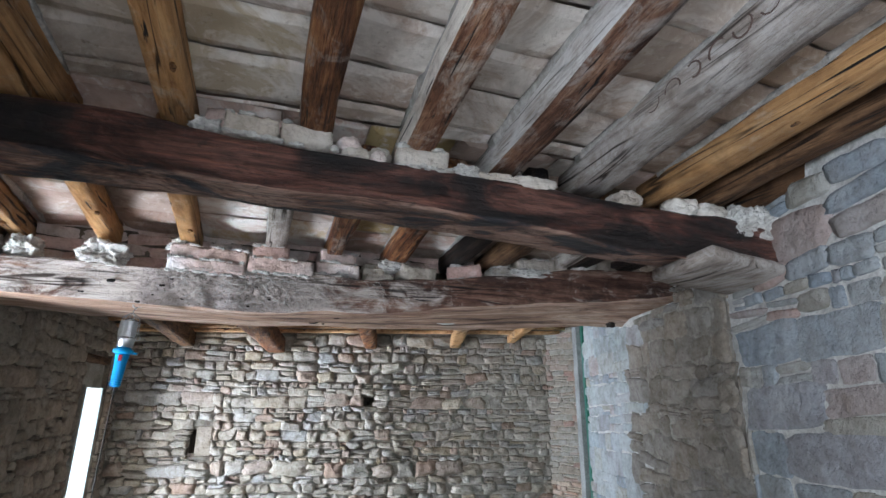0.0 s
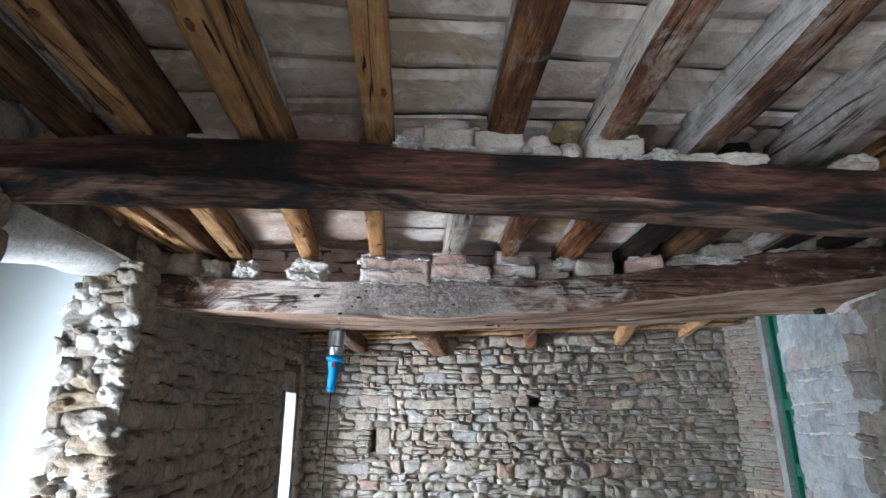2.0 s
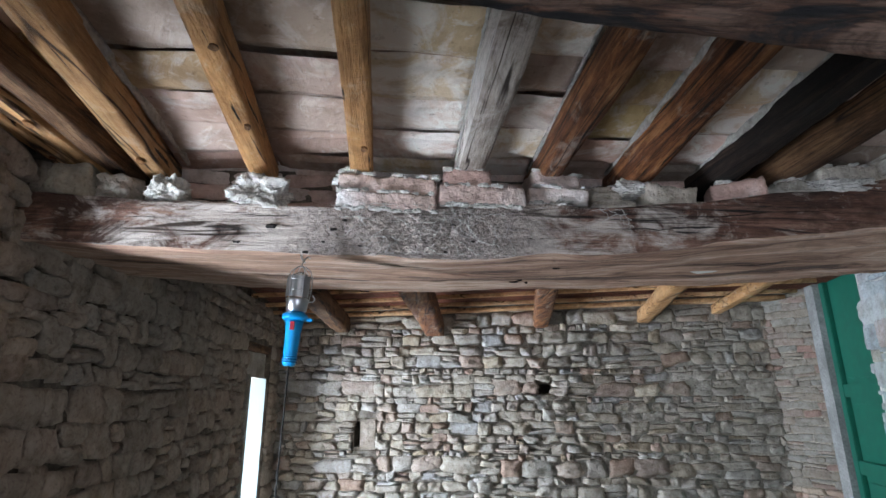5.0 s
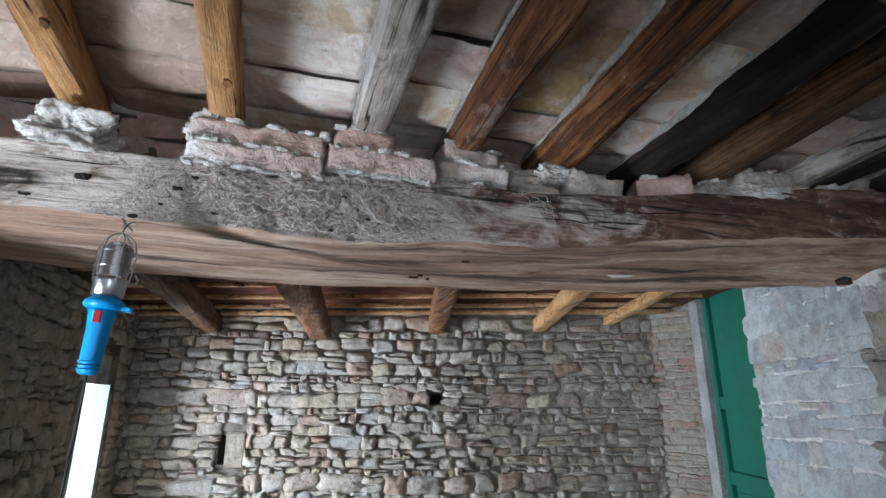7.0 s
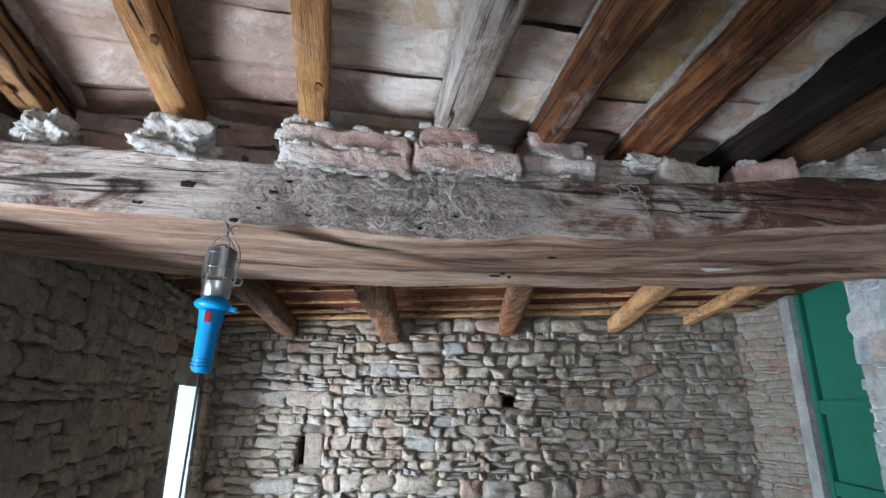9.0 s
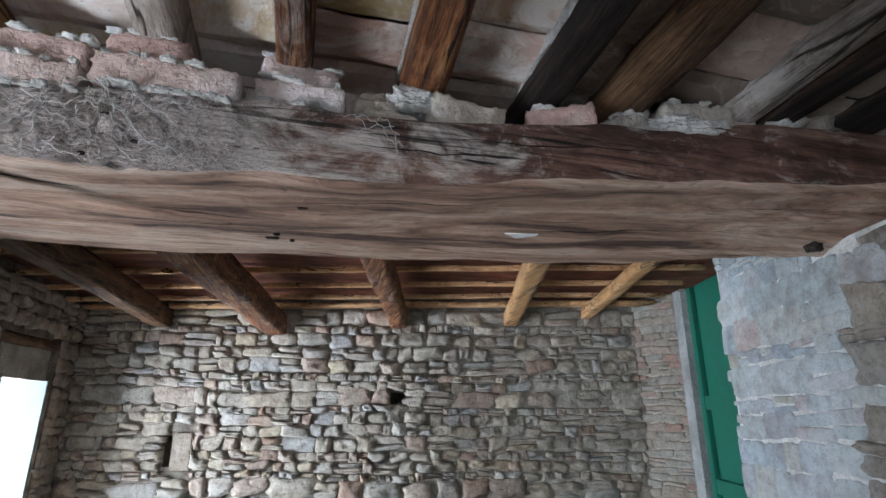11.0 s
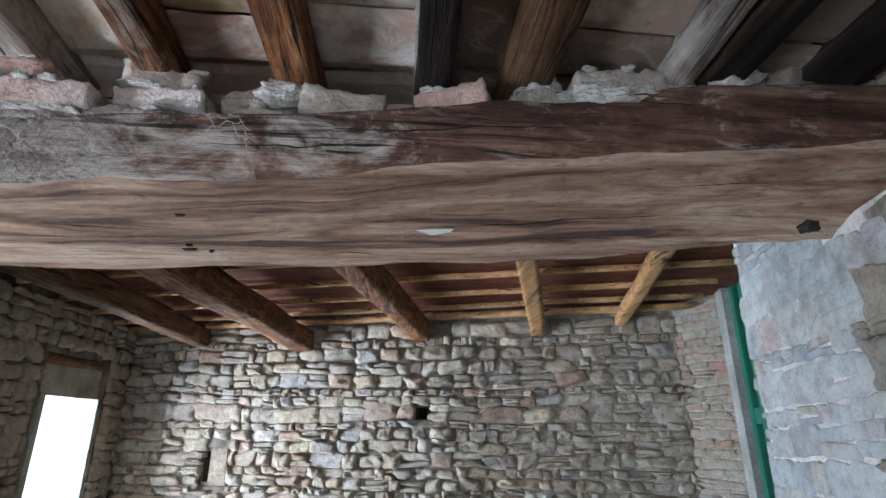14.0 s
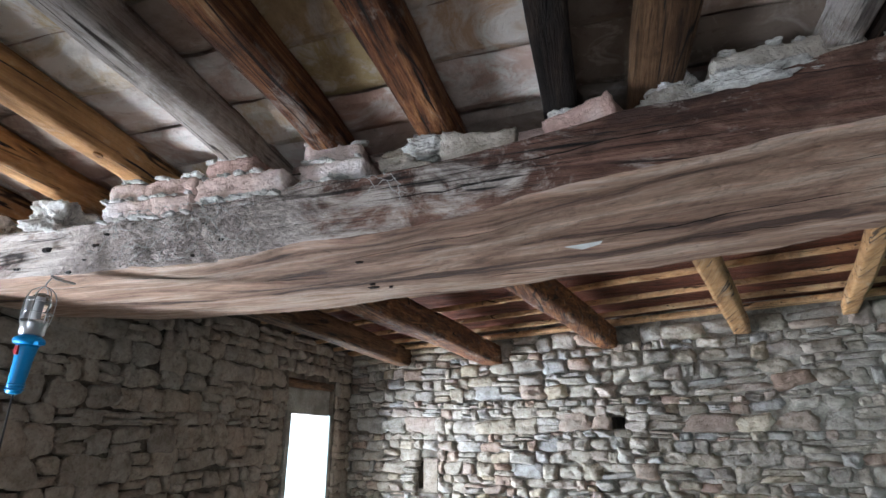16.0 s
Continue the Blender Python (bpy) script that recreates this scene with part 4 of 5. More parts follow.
# ---- broken side of the opening in the left wall ----
lintel = []
for i in range(25):
    y = 1.42 + 0.86 * i / 24
    ring = []
    for x, z in ((-1.23, 2.40), (-1.235, 2.26), (-1.25, 2.17), (-1.30, 2.11), (-1.37, 2.085), (-1.44, 2.08), (-1.50, 2.12), (-1.50, 2.40)):
        q = noise.noise_vector(Vector((x * 6, y * 6, z * 6))) * 0.02 + noise.noise_vector(Vector((x * 20, y * 20, z * 20))) * 0.008
        ring.append(Vector((x + q.x * 0.6, y, z - 0.10 * (1 - i / 24) * (z < 2.3) + q.z)))
    lintel.append(ring)
tagged(loft("opening_lintel", lintel, mortar_mat("head_plaster", (0.66, 0.66, 0.64), (0.44, 0.42, 0.39), 6.0)), "rough grey plastered head of the broken opening", "lintel", kind="structure")
reveal = Face(-1.205, 2.265, -1.455, 2.295)
reveal.n = Vector((0.0, -1, 0))
bm = bmesh.new()
reveal.slab(bm, 0.0, reveal.length, 0, 2.3, -0.08, -0.01)
broken = structure("wall_break", bm, rubble_lime, "torn open rubble core of the wall with loose lime", "wall")

# ---- infill over the pale beam ----
infill = Face(-1.25, 2.66, 2.35, 2.66)
bm = bmesh.new()
infill.slab(bm, 0, 2.05, 2.07, 2.42, -0.12, -0.005)
infill.slab(bm, 2.05, infill.length, 2.19, 2.42, -0.12, -0.005)
wall_infill = structure("wall_infill", bm, dirt_mortar, "dusty brick infill between the rafters over the beam", "wall")


# ---- loose bricks, stones and lime on the beams ----


def lump_mesh(name, sx, sy, sz, mat, seed, rough=0.22, cuts=3):
    bm = bmesh.new()
    bmesh.ops.create_icosphere(bm, subdivisions=cuts, radius=0.5)
    for v in bm.verts:
        d = v.co.normalized()
        s = max(abs(d.x), abs(d.y), abs(d.z))
        k = 0.5 * (0.55 + 0.45 / s) + rough * noise.noise(d * 1.6 + Vector((seed, 0, 0))) + rough * 0.55 * noise.noise(d * 4.3 + Vector((0, seed, 0))) + rough * 0.4 * noise.noise(d * 11 + Vector((0, 0, seed)))
        v.co = Vector((d.x * k * sx, d.y * k * sy, max(d.z * k, -0.5) * sz))
    me = bpy.data.meshes.new(name)
    bm.to_mesh(me)
    bm.free()
    me.polygons.foreach_set("use_smooth", [True] * len(me.polygons))
    me.materials.append(mat)
    return me


def brick_mesh(name, sx, sy, sz, mat, seed, wear=0.006, curve=0.0):
    """A worn brick: a finely cut block with chipped arrises and uneven faces."""
    nx, ny, nz = max(8, int(sx / 0.010)), 8, 7
    bm = bmesh.new()
    grid = {}
    for i in range(nx + 1):
        for j in range(ny + 1):
            for k in range(nz + 1):
                if i in (0, nx) or j in (0, ny) or k in (0, nz):
                    a, c, d = 2 * i / nx - 1, 2 * j / ny - 1, 2 * k / nz - 1
                    p = Vector((a * sx / 2, c * sy / 2, d * sz / 2))
                    on = (abs(a) > 0.99) + (abs(c) > 0.99) + (abs(d) > 0.99)
                    q = noise.noise_vector(p * 30 + Vector((seed, 0, 0))) * wear + noise.noise_vector(p * 90 + Vector((0, seed, 0))) * wear * 1.0
                    if on > 1:
                        p -= Vector((a * (abs(a) > 0.99), c * (abs(c) > 0.99), d * (abs(d) > 0.99))) * (wear * (0.15 + abs(noise.noise(p * 40 + Vector((seed, 3, 1)))) * 2.2))
                    p += q
                    p.z -= curve * (a * a)
                    grid[i, j, k] = bm.verts.new(p)
    for axis, n in ((0, nx), (1, ny), (2, nz)):
        m1, m2 = [(ny, nz), (nx, nz), (nx, ny)][axis]
        for end in (0, n):
            for i in range(m1):
                for j in range(m2):
                    c = [(i, j), (i + 1, j), (i + 1, j + 1), (i, j + 1)]
                    vs = [grid[(end, *q) if axis == 0 else (q[0], end, q[1]) if axis == 1 else (*q, end)] for q in c]
                    bm.faces.new(vs if (end == 0) == (axis != 1) else vs)
    bmesh.ops.recalc_face_normals(bm, faces=bm.faces[:])
    me = bpy.data.meshes.new(name)
    bm.to_mesh(me)
    bm.free()
    me.polygons.foreach_set("use_smooth", [True] * len(me.polygons))
    me.materials.append(mat)
    return me


lime_lump = mortar_mat("lime_lump", (0.78, 0.76, 0.72), (0.50, 0.47, 0.43), 22.0)
pale_brick = stone_mat("pale_brick", [(0.60, 0.53, 0.45), (0.66, 0.59, 0.51), (0.58, 0.50, 0.42)], False, (0.76, 0.71, 0.65), 0.8, 0.7)


def loose(kind, x0, x1, z0, z1, y0, depth, label, mat, tilt=0.0, turn=0.0, curve=0.0, group=""):
    """A brick, stone or lump whose front stands at y0 between x0, x1 and z0, z1."""
    sx, sz = x1 - x0, z1 - z0
    seed = 13.7 * x0 + 3.1 * z1
    if kind in ("brick", "tile_fragment"):
        me = brick_mesh(kind, sx, depth, sz, mat, seed, 0.0048, curve)
    else:
        me = lump_mesh(kind, sx * 1.08, depth, sz * 1.1, mat, seed, 0.25 if kind == "mortar_lump" else 0.14, 5 if kind == "mortar_lump" else 4)
    ob = part(kind, me)
    ob.matrix_world = pose((x0 + x1) / 2, y0 + depth / 2, (z0 + z1) / 2, 0, tilt, turn)
    if kind == "brick":
        lime_bed(ob, sx, depth, sz, int(abs(seed) * 100))
    return tagged(ob, label, "brick" if kind == "brick" else "rubble", group)


def lime_bed(ob, sx, sy, sz, seed):
    """Crumbs of lime squeezed out along the lower and upper front arris of a brick, in the brick's own axes."""
    rb = random.Random(seed)
    verts, faces = [], []
    for edge, chance in ((-0.5, 0.7), (0.5, 0.3)):
        x = -sx / 2
        while x < sx / 2:
            w = rb.uniform(0.010, 0.034)
            if rb.random() < chance:
                me = lump_mesh("crumb", w * 1.25, rb.uniform(0.016, 0.034), rb.uniform(0.007, 0.017), lime_lump, rb.uniform(0, 90), 0.26, 3)
                n = len(verts)
                c = Vector((x + w / 2, -sy / 2 + rb.uniform(0.0, 0.012), edge * sz + rb.uniform(-0.004, 0.003)))
                verts += [v.co + c for v in me.vertices]
                faces += [tuple(n + k for k in p.vertices) for p in me.polygons]
                bpy.data.meshes.remove(me)
            x += w
    tagged(part("lime_bed", mesh_of("lime_bed", verts, faces, lime_lump), None, ob), "crumbling white lime along the brick's edges", kind="stuff")


B2, B1 = "bricks packed on the pale beam", "rubble packed on the dark beam"
pink, limey, worn = "pink clay brick with crumbling lime on the beam", "blob of white lime mortar under a rafter", "worn grey stone wedged under a rafter"
for args in (
        ("mortar_lump", -0.65, -0.497, 2.10, 2.20, 2.42, 0.13, limey, lime_lump),
        ("mortar_lump", -0.90, -0.80, 2.115, 2.20, 2.44, 0.12, limey, lime_lump),
        ("brick", -0.325, -0.020, 2.155, 2.212, 2.43, 0.13, pink, brick_mat, 2.0),
        ("brick", -0.328, -0.022, 2.098, 2.153, 2.42, 0.13, pink, brick_mat, 1.5),
        ("mortar_lump", -0.335, -0.24, 2.195, 2.245, 2.44, 0.11, limey, lime_lump),
        ("brick", 0.004, 0.156, 2.186, 2.242, 2.43, 0.12, pink, brick_mat, 1.0),
        ("brick", -0.014, 0.262, 2.118, 2.184, 2.42, 0.13, pink, brick_mat, 1.5),
        ("brick", 0.288, 0.45, 2.197, 2.25, 2.455, 0.12, pink, brick_mat, 3.0, 8.0),
        ("brick", 0.284, 0.478, 2.142, 2.198, 2.45, 0.12, pink, brick_mat, 2.0, -4.0),
        ("mortar_lump", 0.30, 0.44, 2.095, 2.150, 2.445, 0.10, limey, lime_lump),
        ("stone", 0.50, 0.605, 2.168, 2.215, 2.47, 0.10, worn, pale_brick),
        ("stone", 0.51, 0.64, 2.122, 2.172, 2.465, 0.10, worn, pale_brick),
        ("tile_fragment", 0.668, 0.856, 2.14, 2.215, 2.455, 0.10, "curved broken roof tile lying on the beam", pale_brick, 3.0, 6.0, -0.012),
        ("mortar_lump", 0.577, 0.713, 2.185, 2.235, 2.45, 0.10, limey, lime_lump),
        ("brick", 0.935, 1.105, 2.175, 2.245, 2.455, 0.11, pink, brick_mat, -5.0, -20.0),
        ("stone", 1.14, 1.30, 2.18, 2.255, 2.455, 0.12, "rounded brown stone under a rafter", far_stone),
        ("mortar_lump", 1.17, 1.26, 2.245, 2.29, 2.46, 0.09, limey, lime_lump),
        ("brick", 1.30, 1.59, 2.215, 2.31, 2.45, 0.14, "long pale brick bedded in lime on the beam", pale_brick, -3.0),
        ("mortar_lump", 1.28, 1.47, 2.20, 2.25, 2.415, 0.09, limey, lime_lump),
        ("brick", 1.42, 1.60, 2.29, 2.34, 2.50, 0.10, pink, brick_mat, -4.0),
        ("mortar_lump", 1.62, 1.76, 2.265, 2.31, 2.43, 0.10, limey, lime_lump),
        ("stone", 1.77, 1.92, 2.28, 2.40, 2.43, 0.14, worn, left_stone),
        ("stone", 1.92, 2.10, 2.29, 2.42, 2.43, 0.14, worn, left_stone),
        ("stone", 2.06, 2.20, 2.30, 2.43, 2.40, 0.14, worn, left_stone),
        ("stone", 1.98, 2.10, 2.36, 2.44, 2.30, 0.14, worn, left_stone),
        ("stone", -1.20, -1.07, 2.13, 2.24, 2.44, 0.14, worn, far_stone),
        ("stone", -1.06, -0.95, 2.12, 2.21, 2.46, 0.13, worn, far_stone)):
    loose(*args, group=B2)
for args in (
        ("brick", -0.066, 0.072, 2.262, 2.32, 1.43, 0.12, "pale pink brick laid on the dark beam", pale_brick, 1.0),
        ("brick", 0.078, 0.219, 2.258, 2.315, 1.43, 0.12, "yellowish brick laid on the dark beam", pale_brick),
        ("stone", 0.242, 0.305, 2.265, 2.318, 1.45, 0.09, worn, brick_mat),
        ("stone", 0.257, 0.33, 2.243, 2.275, 1.43, 0.08, worn, pale_brick),
        ("stone", 0.333, 0.374, 2.238, 2.273, 1.43, 0.06, worn, brick_mat),
        ("stone", 0.33, 0.40, 2.262, 2.305, 1.47, 0.08, worn, far_stone),
        ("brick", 0.407, 0.566, 2.242, 2.30, 1.43, 0.12, "broad pale brick laid on the dark beam", pale_brick, -1.0),
        ("mortar_lump", 0.598, 0.668, 2.238, 2.282, 1.44, 0.08, limey, lime_lump),
        ("mortar_lump", -0.141, -0.08, 2.265, 2.30, 1.44, 0.08, limey, lime_lump),
        ("stone", 0.671, 0.79, 2.233, 2.268, 1.44, 0.10, worn, pale_brick),
        ("stone", 0.80, 0.95, 2.23, 2.275, 1.44, 0.11, worn, pale_brick),
        ("stone", 1.19, 1.29, 2.225, 2.28, 1.45, 0.10, worn, far_stone),
        ("stone", 1.425, 1.53, 2.22, 2.29, 1.45, 0.10, worn, pale_brick),
        ("stone", 1.54, 1.66, 2.215, 2.28, 1.45, 0.10, worn, pale_brick),
        ("mortar_lump", 1.67, 1.77, 2.17, 2.27, 1.42, 0.12, limey, lime_lump),
        ("mortar_lump", 1.76, 1.89, 2.165, 2.285, 1.42, 0.12, limey, lime_lump),
        ("brick", -0.825, -0.69, 2.285, 2.325, 1.50, 0.10, "flat pale brick on the dark beam", pale_brick),
        ("brick", -0.13, 0.09, 2.30, 2.375, 1.53, 0.05, "broken flat clay tile behind the bricks", brick_mat, 2.0)):
    loose(*args, group=B1)

# ---- bearing plank under the dark beam ----
plank = []
for i in range(17):
    t = i / 16
    x = 1.40 + 0.50 * t
    ring = []
    for y, z in ((1.31, 2.06), (1.305, 2.045), (1.315, 2.022), (1.42, 2.016), (1.54, 2.016), (1.655, 2.022), (1.665, 2.045), (1.655, 2.065)):
        q = noise.noise_vector(Vector((x * 8, y * 8, z * 30))) * 0.008
        ring.append(Vector((x + 0.06 * (y - 1.3) / 0.35 + q.x, y + 0.11 * t + q.y, z + q.z * 0.6)))
    plank.append(ring)
tagged(loft("bearing_plank", plank, grey_wood), "thick grey weathered plank bearing the beam end on the wall", "plank")

# ---- small things on the pale beam ----
scrap = [(0.94, 2.71), (1.035, 2.693), (1.03, 2.712), (0.985, 2.742)]
tagged(part("paper_scrap", mesh_of("paper_scrap", [(x, y, 1.985 - dz) for dz in (0, 0.002) for x, y in scrap], [(3, 2, 1, 0), (4, 5, 6, 7), (0, 1, 5, 4), (1, 2, 6, 5), (2, 3, 7, 6), (3, 0, 4, 7)], paper_mat, False)), "scrap of white paper caught in a beam crack", "paper")

# dry roots and cobweb on the beam's face
rw = random.Random(77)


def strand(x, z, length, wild, rad, parent):
    pts, a = [], rw.uniform(-1.2, 1.2) + (math.pi if rw.random() < 0.5 else 0)
    for i in range(14):
        pts.append((x, 2.418 + 0.006 * math.sin(i * 1.7 + x * 40) - 0.006, z))
        a += rw.uniform(-wild, wild)
        x += math.cos(a) * length / 14
        z = min(max(z + math.sin(a) * length / 14, 1.955), 2.11)
    tube("strand", pts, rad, web_mat, parent)


roots = tagged(new("dry_roots"), "dry pale rootlets and cobwebs clinging to the beam", "roots")
for i in range(60):
    strand(rw.uniform(-0.30, 0.20), rw.uniform(1.97, 2.09), rw.uniform(0.05, 0.20), 0.6, rw.uniform(0.0004, 0.0012), roots)
for i in range(6):
    strand(rw.uniform(0.30, 0.75), rw.uniform(2.0, 2.10), rw.uniform(0.05, 0.14), 0.3, 0.0008, roots)

# black lumps for knot holes in the beam's underside, the holes' dark put into colour
for x, y, z, w in ((0.316, 2.892, 1.979, 0.034), (0.33, 2.85, 1.977, 0.016), (0.22, 2.76, 1.970, 0.014), (0.37, 2.91, 1.981, 0.012), (0.40, 2.60, 1.966, 0.022), (1.18, 2.78, 2.022, 0.018), (0.27, 2.70, 1.968, 0.016)):
    knot = lump_mesh("knot_hole", w, w * 0.5, 0.016, black_wood, x * 31, 0.2)
    knot.transform(Matrix.Translation((x, y, z)))
    part("knot_hole", knot, None, pale_beam, "black lump standing for the dark of a knot hole")

# long drying cracks in the beam, laid on its skin
crack_mat = plain_mat("crack_shadow", (0.016, 0.011, 0.009), 0.95)
skin = BVHTree.FromPolygons([v.co for v in pale_beam.data.vertices], [p.vertices for p in pale_beam.data.polygons])


def crack(x0, x1, a0, a1, width, below, seed):
    """A thin black split from x0 to x1; a runs over y on the underside, or over z on the front."""
    n, verts, faces = max(10, int((x1 - x0) / 0.012)), [], []
    for i in range(n + 1):
        t = i / n
        x = x0 + (x1 - x0) * t
        a = a0 + (a1 - a0) * t + 0.010 * noise.noise(Vector((x * 5, seed, 0))) + 0.004 * noise.noise(Vector((x * 24, seed, 3)))
        w = width * (0.15 + math.sin(math.pi * t) ** 0.7) * (0.6 + 0.8 * abs(noise.noise(Vector((x * 17, seed, 8)))))
        for s in (-0.5, 0.5):
            b = a + s * w
            hit = skin.ray_cast(Vector((x, b, 1.5)), Vector((0, 0, 1))) if below else skin.ray_cast(Vector((x, 2.0, b)), Vector((0, 1, 0)))
            if hit[0] is None:
                return
            verts.append(hit[0] - (Vector((0, 0, 0.0012)) if below else Vector((0, 0.0012, 0))))
    for i in range(n):
        faces.append((2 * i, 2 * i + 1, 2 * i + 3, 2 * i + 2))
    part("crack", mesh_of("crack", verts, faces, crack_mat), None, pale_beam, "long black drying crack")


for k, (x0, x1, a0, a1, w, below) in enumerate((
        (0.95, 1.75, 2.74, 2.72, 0.006, True), (0.28, 0.62, 2.80, 2.78, 0.005, True), (0.62, 0.98, 2.93, 2.96, 0.005, True), (-0.32, -0.02, 2.50, 2.53, 0.011, True),
        (-0.95, -0.40, 2.52, 2.58, 0.006, True), (0.05, 0.30, 2.66, 2.70, 0.004, True), (1.20, 1.62, 2.84, 2.86, 0.005, True), (0.38, 0.86, 2.56, 2.53, 0.004, True),
        (-0.75, -0.20, 2.78, 2.84, 0.005, True), (1.45, 1.95, 2.58, 2.55, 0.004, True), (0.70, 1.30, 2.09, 2.13, 0.004, False), (0.50, 0.82, 2.04, 2.06, 0.003, False), (-0.62, -0.44, 2.075, 2.07, 0.004, False))):
    crack(x0, x1, a0, a1, w, below, k * 3.7)

# charred pits in the beam's worn face
for x, z, w in ((-0.516, 2.037, 0.036), (-0.61, 1.985, 0.022), (-0.41, 1.958, 0.026), (-0.25, 1.98, 0.022), (-0.16, 1.955, 0.024), (-0.22, 1.958, 0.016), (0.007, 1.965, 0.016), (-0.333, 2.03, 0.03), (-0.07, 2.03, 0.034), (0.09, 2.0, 0.02), (-0.30, 2.06, 0.02), (-0.36, 1.99, 0.016), (0.03, 2.05, 0.022)):
    pit = lump_mesh("charred_pit", w * 0.8, 0.018, w * 0.36, black_wood, x * 53, 0.3)
    pit.transform(Matrix.Translation((x, 2.433, z)))
    part("charred_pit", pit, None, pale_beam, "charred pit in the wood")

# nail that carries the lamp
tagged(tube("nail", [(-0.416, 2.46, 1.934), (-0.414, 2.40, 1.932), (-0.413, 2.388, 1.937)], 0.0035, steel), "bent steel nail driven into the beam", "nail")

# charcoal scrawl on the side of the wide grey rafter: strokes that cannot be read
scrawl = made_near[9]
for i in range(9):
    y = 0.50 + i * 0.075
    pts = []
    a0, turn = rw.uniform(0, 6.3), rw.choice((-1, 1)) * rw.uniform(2.2, 5.0)
    for k in range(9):
        a = a0 + turn * k / 8
        q = y + 0.022 * math.cos(a) + 0.012 * k / 8
        pts.append((1.13 - 0.0765, q, under(q) + 0.052 + 0.022 * math.sin(a)))
    tube("scrawl_stroke", pts, 0.0026, scrawl_mat, scrawl, "smudged charcoal stroke")

# black block added for the dark of a notch under the beam beside the right wall
iron = brick_mesh("notch_block", 0.036, 0.04, 0.028, plain_mat("notch_black", (0.016, 0.014, 0.013), 0.7, 0.3, (0.04, 0.026, 0.02), 40.0), 5.0, 0.005)
iron.transform(Matrix.Translation((2.035, 2.72, 2.035)))
tagged(part("notch_block", iron), "small black block standing for a dark notch under the beam end", "iron fitting")

# ---- stones of the walls ----
r = random.Random(21)
round_stones = stone_shapes(44, False, 4, 8, 6, True)
flat_stones = stone_shapes(18, True, 8)
niche = [(0.74, 0.95, 1.09, 1.36)]
hole = [(2.34, 2.45, 1.54, 1.64)]



def mortar_sheet(parent, face, u0, u1, z0, z1, skip, depth, mat, step=0.03):
    """Uneven bedding mortar behind the stones of a wall."""
    nu, nz, verts, faces = int((u1 - u0) / step), int((z1 - z0) / step), [], []
    for j in range(nz + 1):
        for i in range(nu + 1):
            u, z = u0 + (u1 - u0) * i / nu, z0 + (z1 - z0) * j / nz
            verts.append(face.at(u, z, depth(u, z) + 0.006 * noise.noise(Vector((u * 16, z * 16, 2)))))
            if i < nu and j < nz and not any(u + step > s0 and u < s1 and z + step > t0 and z < t1 for s0, s1, t0, t1 in skip):
                a = j * (nu + 1) + i
                faces.append((a, a + 1, a + nu + 2, a + nu + 1))
    part("bedding_mortar", mesh_of("bedding_mortar", verts, faces, mat), None, parent, "earth and lime mortar between the stones")


def smeared(u, z):
    """How far the mortar fills the joints, from open on one side to smeared over on the other."""
    k = min(1.0, max(0.0, (u - 2.1 + 0.7 * noise.noise(Vector((u * 1.5, z * 1.5, 9)))) / 1.1))
    return -0.006 + 0.013 * k


mortar_sheet(wall_far, far, 0.0, far.length, 0.3, 2.33, niche + hole, smeared, smeared_mortar)
cells = lay_courses(r, 0.0, far.length, 0.0, 2.32, 0.05, 0.125, 1.05, 2.6, niche + hole, 0.005, 0.20)
rand_earth = random.Random(5)
earthy_dim = [c for c in cells if c[0] + 0.5 * noise.noise(Vector((c[0] * 2, c[1] * 2, 7))) + rand_earth.uniform(-0.55, 0.55) > 2.75]
clean = [c for c in cells if c not in earthy_dim]
set_stones("stone", far, clean, round_stones, (far_stone, far_stone_joined), 0.030, wall_far, lambda u, z: z > 1.1 and u > 0.2, r, 220, 0.05)
# Same stone tones, browner, and dimmed for light falling off from the door.
EARTHY_DIM = [(a * 0.64, b * 0.62, c * 0.60) for a, b, c in FAR_TONES]
set_stones("stone", far, earthy_dim, round_stones, [stone_mat(n, EARTHY_DIM, j, (0.32, 0.285, 0.24), 0.5) for n, j in (("earthy_dim_stone", False), ("earthy_dim_stone_rest", True))], 0.024, wall_far, lambda u, z: z > 1.3, r, 80, 0.035)
cells = lay_courses(r, L(2.27), L(5.92), 0.0, 2.25, 0.055, 0.13, 0.9, 2.0, [(L(4.87), L(5.64), 0, 1.94)], 0.006)
set_stones("stone", left, cells, stone_shapes(20, False, 51), (left_stone, left_stone_joined), 0.022, wall_left, lambda u, z: z > 1.3 and L(2.3) < u < L(4.9), r)
cells = lay_courses(r, L(0.52), L(1.545), 0.0, 2.4, 0.06, 0.15, 1.2, 2.6, [], 0.008, 0.25, 0.03)
set_stones("stone", left, cells, flat_stones, (left_stone, left_stone_joined), 0.010, wall_left, lambda u, z: z > 1.0 and u > L(0.4), r)
blocks = lay_courses(r, 0.4, 4.06, 0.0, 2.36, 0.05, 0.17, 1.3, 3.0, [], 0.012, 0.22, 0.03)
cells = lay_courses(r, 4.08, right.length, 0.0, 2.36, 0.055, 0.15, 1.1, 2.4, [(4.52, 5.25, 2.07, 2.6)], 0.008, 0.3, 0.025)
# Bare stones are painted dim, limewashed ones bright, after the door's light patch.
bare = [c for c in cells if c[0] + 0.5 * noise.noise(Vector((c[0] * 1.5, c[1] * 4, 2))) < 5.08]
limed_lit = [c for c in cells if c not in bare]
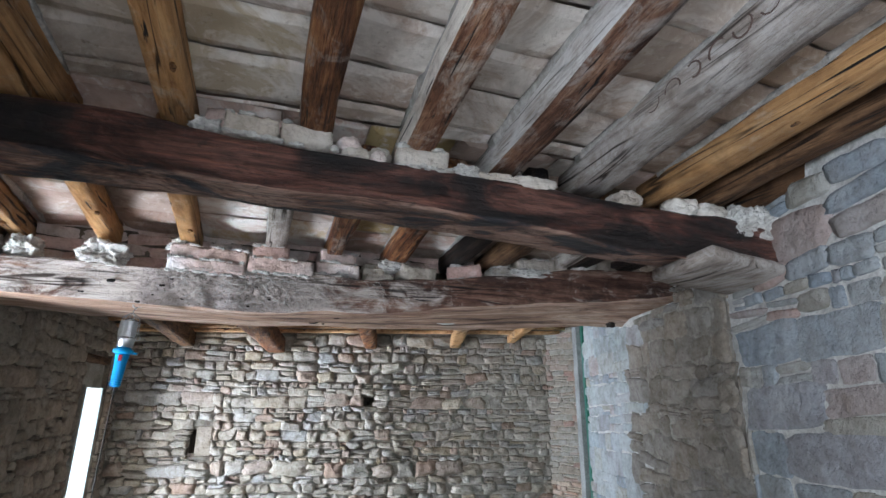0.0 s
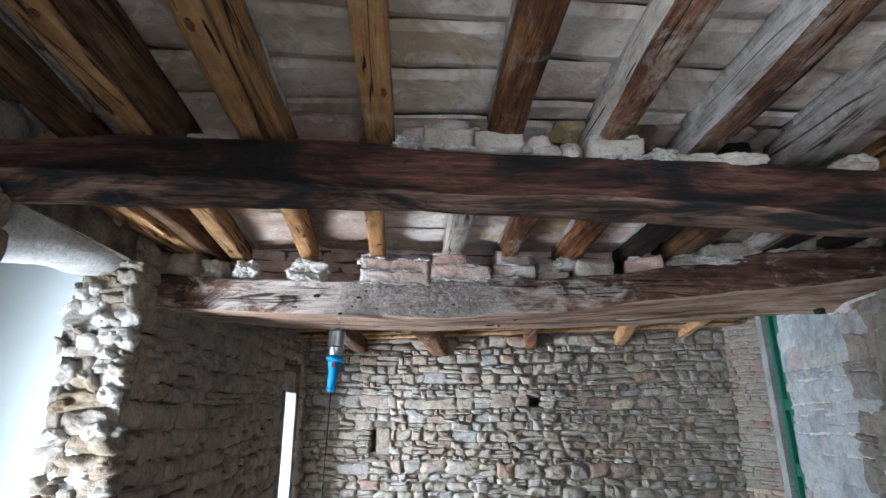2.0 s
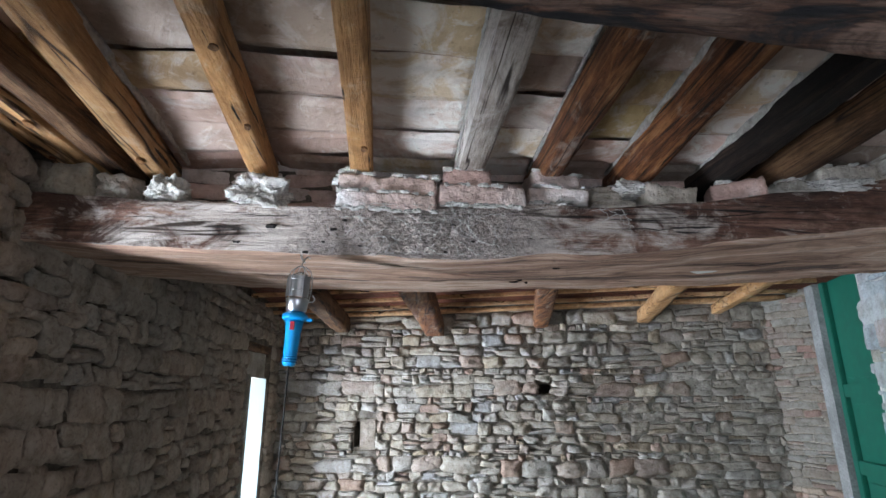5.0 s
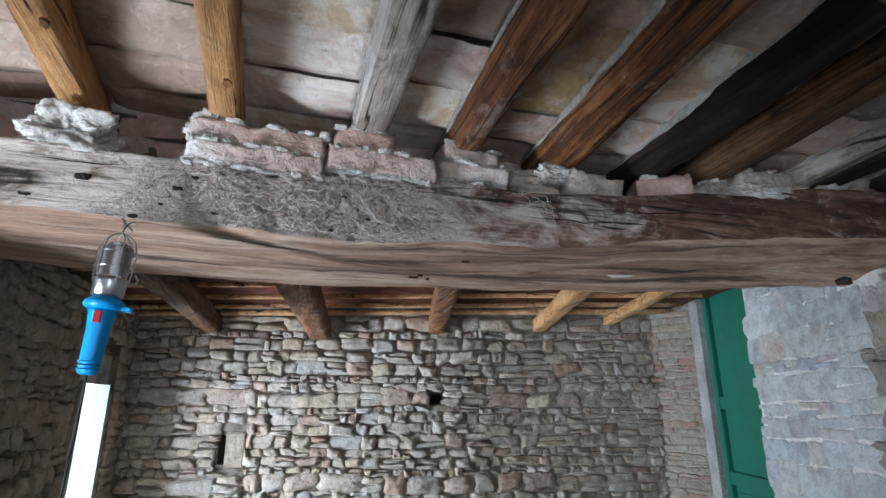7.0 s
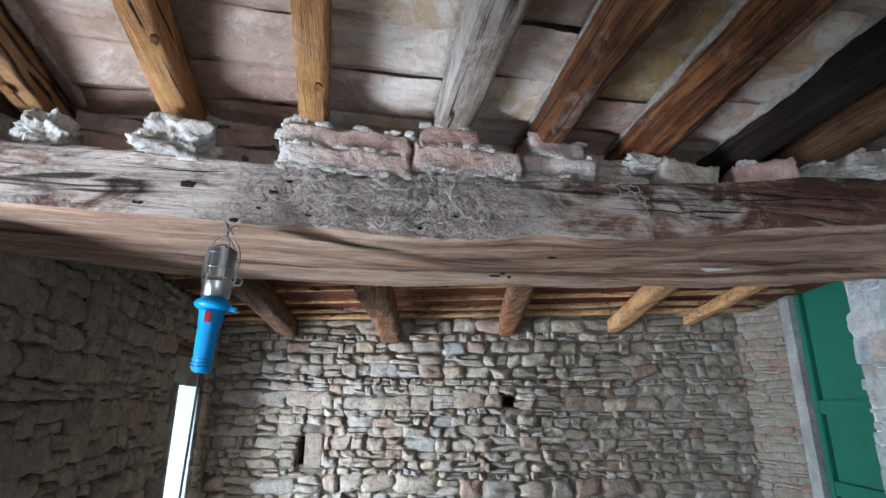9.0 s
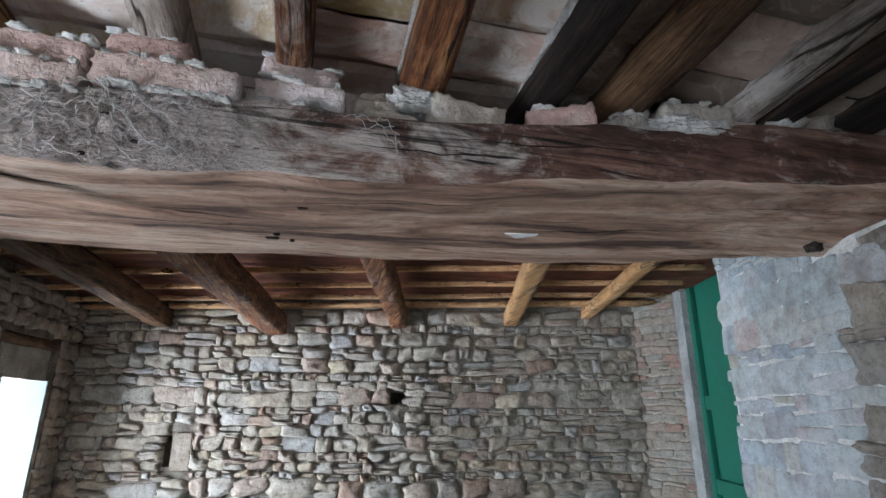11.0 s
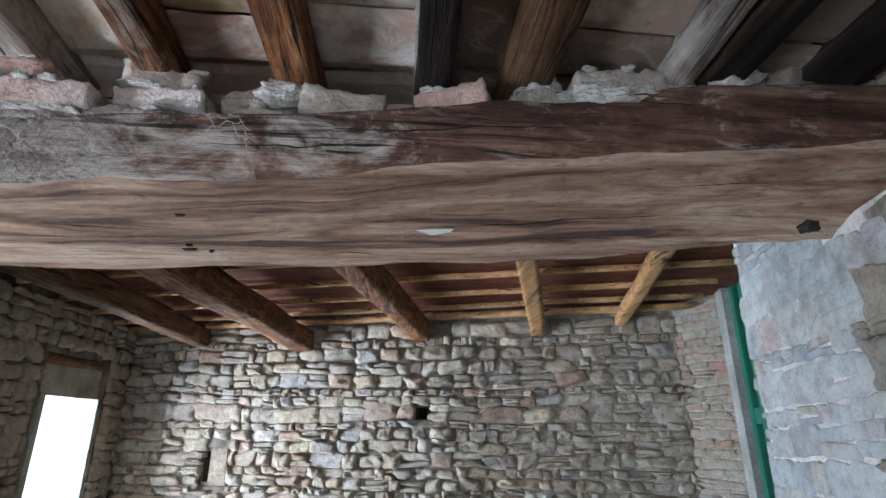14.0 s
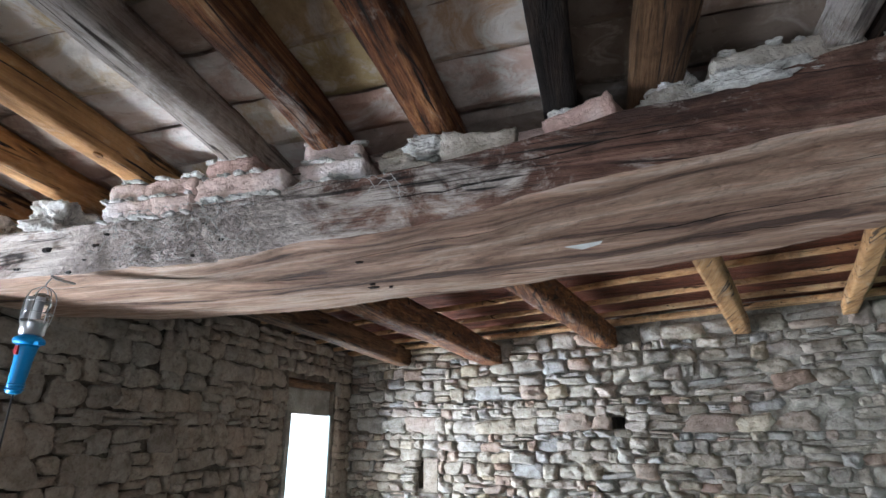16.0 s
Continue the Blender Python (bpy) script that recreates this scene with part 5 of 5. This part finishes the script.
bare_dim_mats = [stone_mat(n, [(0.23, 0.20, 0.17), (0.30, 0.265, 0.225), (0.26, 0.245, 0.23), (0.33, 0.28, 0.23), (0.21, 0.18, 0.155)], j, (0.38, 0.36, 0.33), 0.45) for n, j in (("bare_dim_block", False), ("bare_dim_block_rest", True))]
mortar_sheet(wall_right, right, 4.08, 5.1, 0.3, 2.06, [], lambda u, z: 0.006 - 0.16 * max(0.0, u - 4.92 + 0.15 * noise.noise(Vector((u, z * 3, 1)))), smeared_mortar)
set_stones("stone", right, blocks, stone_shapes(20, True, 16, 8, 6), (right_stone, right_stone_joined), 0.008, wall_right, lambda u, z: z > 1.0 and u > 2.4, r, 100, 0.03)
set_stones("stone", right, bare, stone_shapes(20, False, 15, 8, 6), bare_dim_mats, 0.020, wall_right, lambda u, z: z > 1.0, r, 110, 0.05)
set_stones("stone", right, limed_lit, stone_shapes(20, True, 17, 8, 6), (washed_lit_stone, washed_lit_stone_joined), 0.008, wall_right, lambda u, z: z > 1.0, r, 80, 0.03)
cells = lay_courses(r, 0.0, jamb.length, 0.0, 2.45, 0.042, 0.062, 2.2, 3.8, [], 0.007, 0.08)
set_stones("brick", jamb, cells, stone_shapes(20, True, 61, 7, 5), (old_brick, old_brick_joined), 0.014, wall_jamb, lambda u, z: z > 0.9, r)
cells = lay_courses(r, 0.0, reveal.length, 0.0, 2.22, 0.05, 0.16, 0.7, 1.5, [], -0.004, 0.3, 0.05)
set_stones("stone", reveal, cells, stone_shapes(14, False, 31, 8, 6), (stone_mat("limed_rubble", [(0.36, 0.33, 0.29), (0.26, 0.215, 0.165), (0.40, 0.38, 0.35), (0.24, 0.175, 0.11), (0.32, 0.27, 0.22)], False, (0.42, 0.41, 0.39), 0.6), rubble_lime), 0.035, broken, lambda u, z: z > 0.5, r)
limed_rubble = bpy.data.materials["limed_rubble"]
for i in range(70):
    w = r.uniform(0.035, 0.10)
    rubble = lump_mesh("rubble_stone", w, 0.09, w * r.uniform(0.45, 0.9), limed_rubble if i % 3 else lime_lump, i * 7.7, 0.17)
    ob = part("rubble_stone", rubble, None, broken)
    ob.matrix_basis = pose(-1.205 - 0.25 * r.random() ** 1.3, 2.258 + r.uniform(-0.012, 0.03), r.uniform(0.75, 2.16), r.uniform(-20, 20), r.uniform(-30, 30), r.uniform(-15, 15))
cells = lay_courses(r, 0.0, infill.length, 2.08, 2.40, 0.045, 0.06, 2.6, 4.6, [(2.0, 4.0, 1.9, 2.20)], 0.008, 0.0)
set_stones("brick", infill, cells, flat_stones, (brick_mat, old_brick_joined), 0.01, wall_infill, lambda u, z: True, r)
slab_bm = bmesh.new()
far.slab(slab_bm, 0.80, 0.945, 1.10, 1.35, -0.03, 0.012)
bmesh.ops.recalc_face_normals(slab_bm, faces=slab_bm.faces[:])
bmesh.ops.bevel(slab_bm, geom=slab_bm.edges[:], offset=0.008, segments=2, affect="EDGES")
part("stone_slab", slab_bm, left_stone, wall_far, "upright grey stone slab blocking a niche")
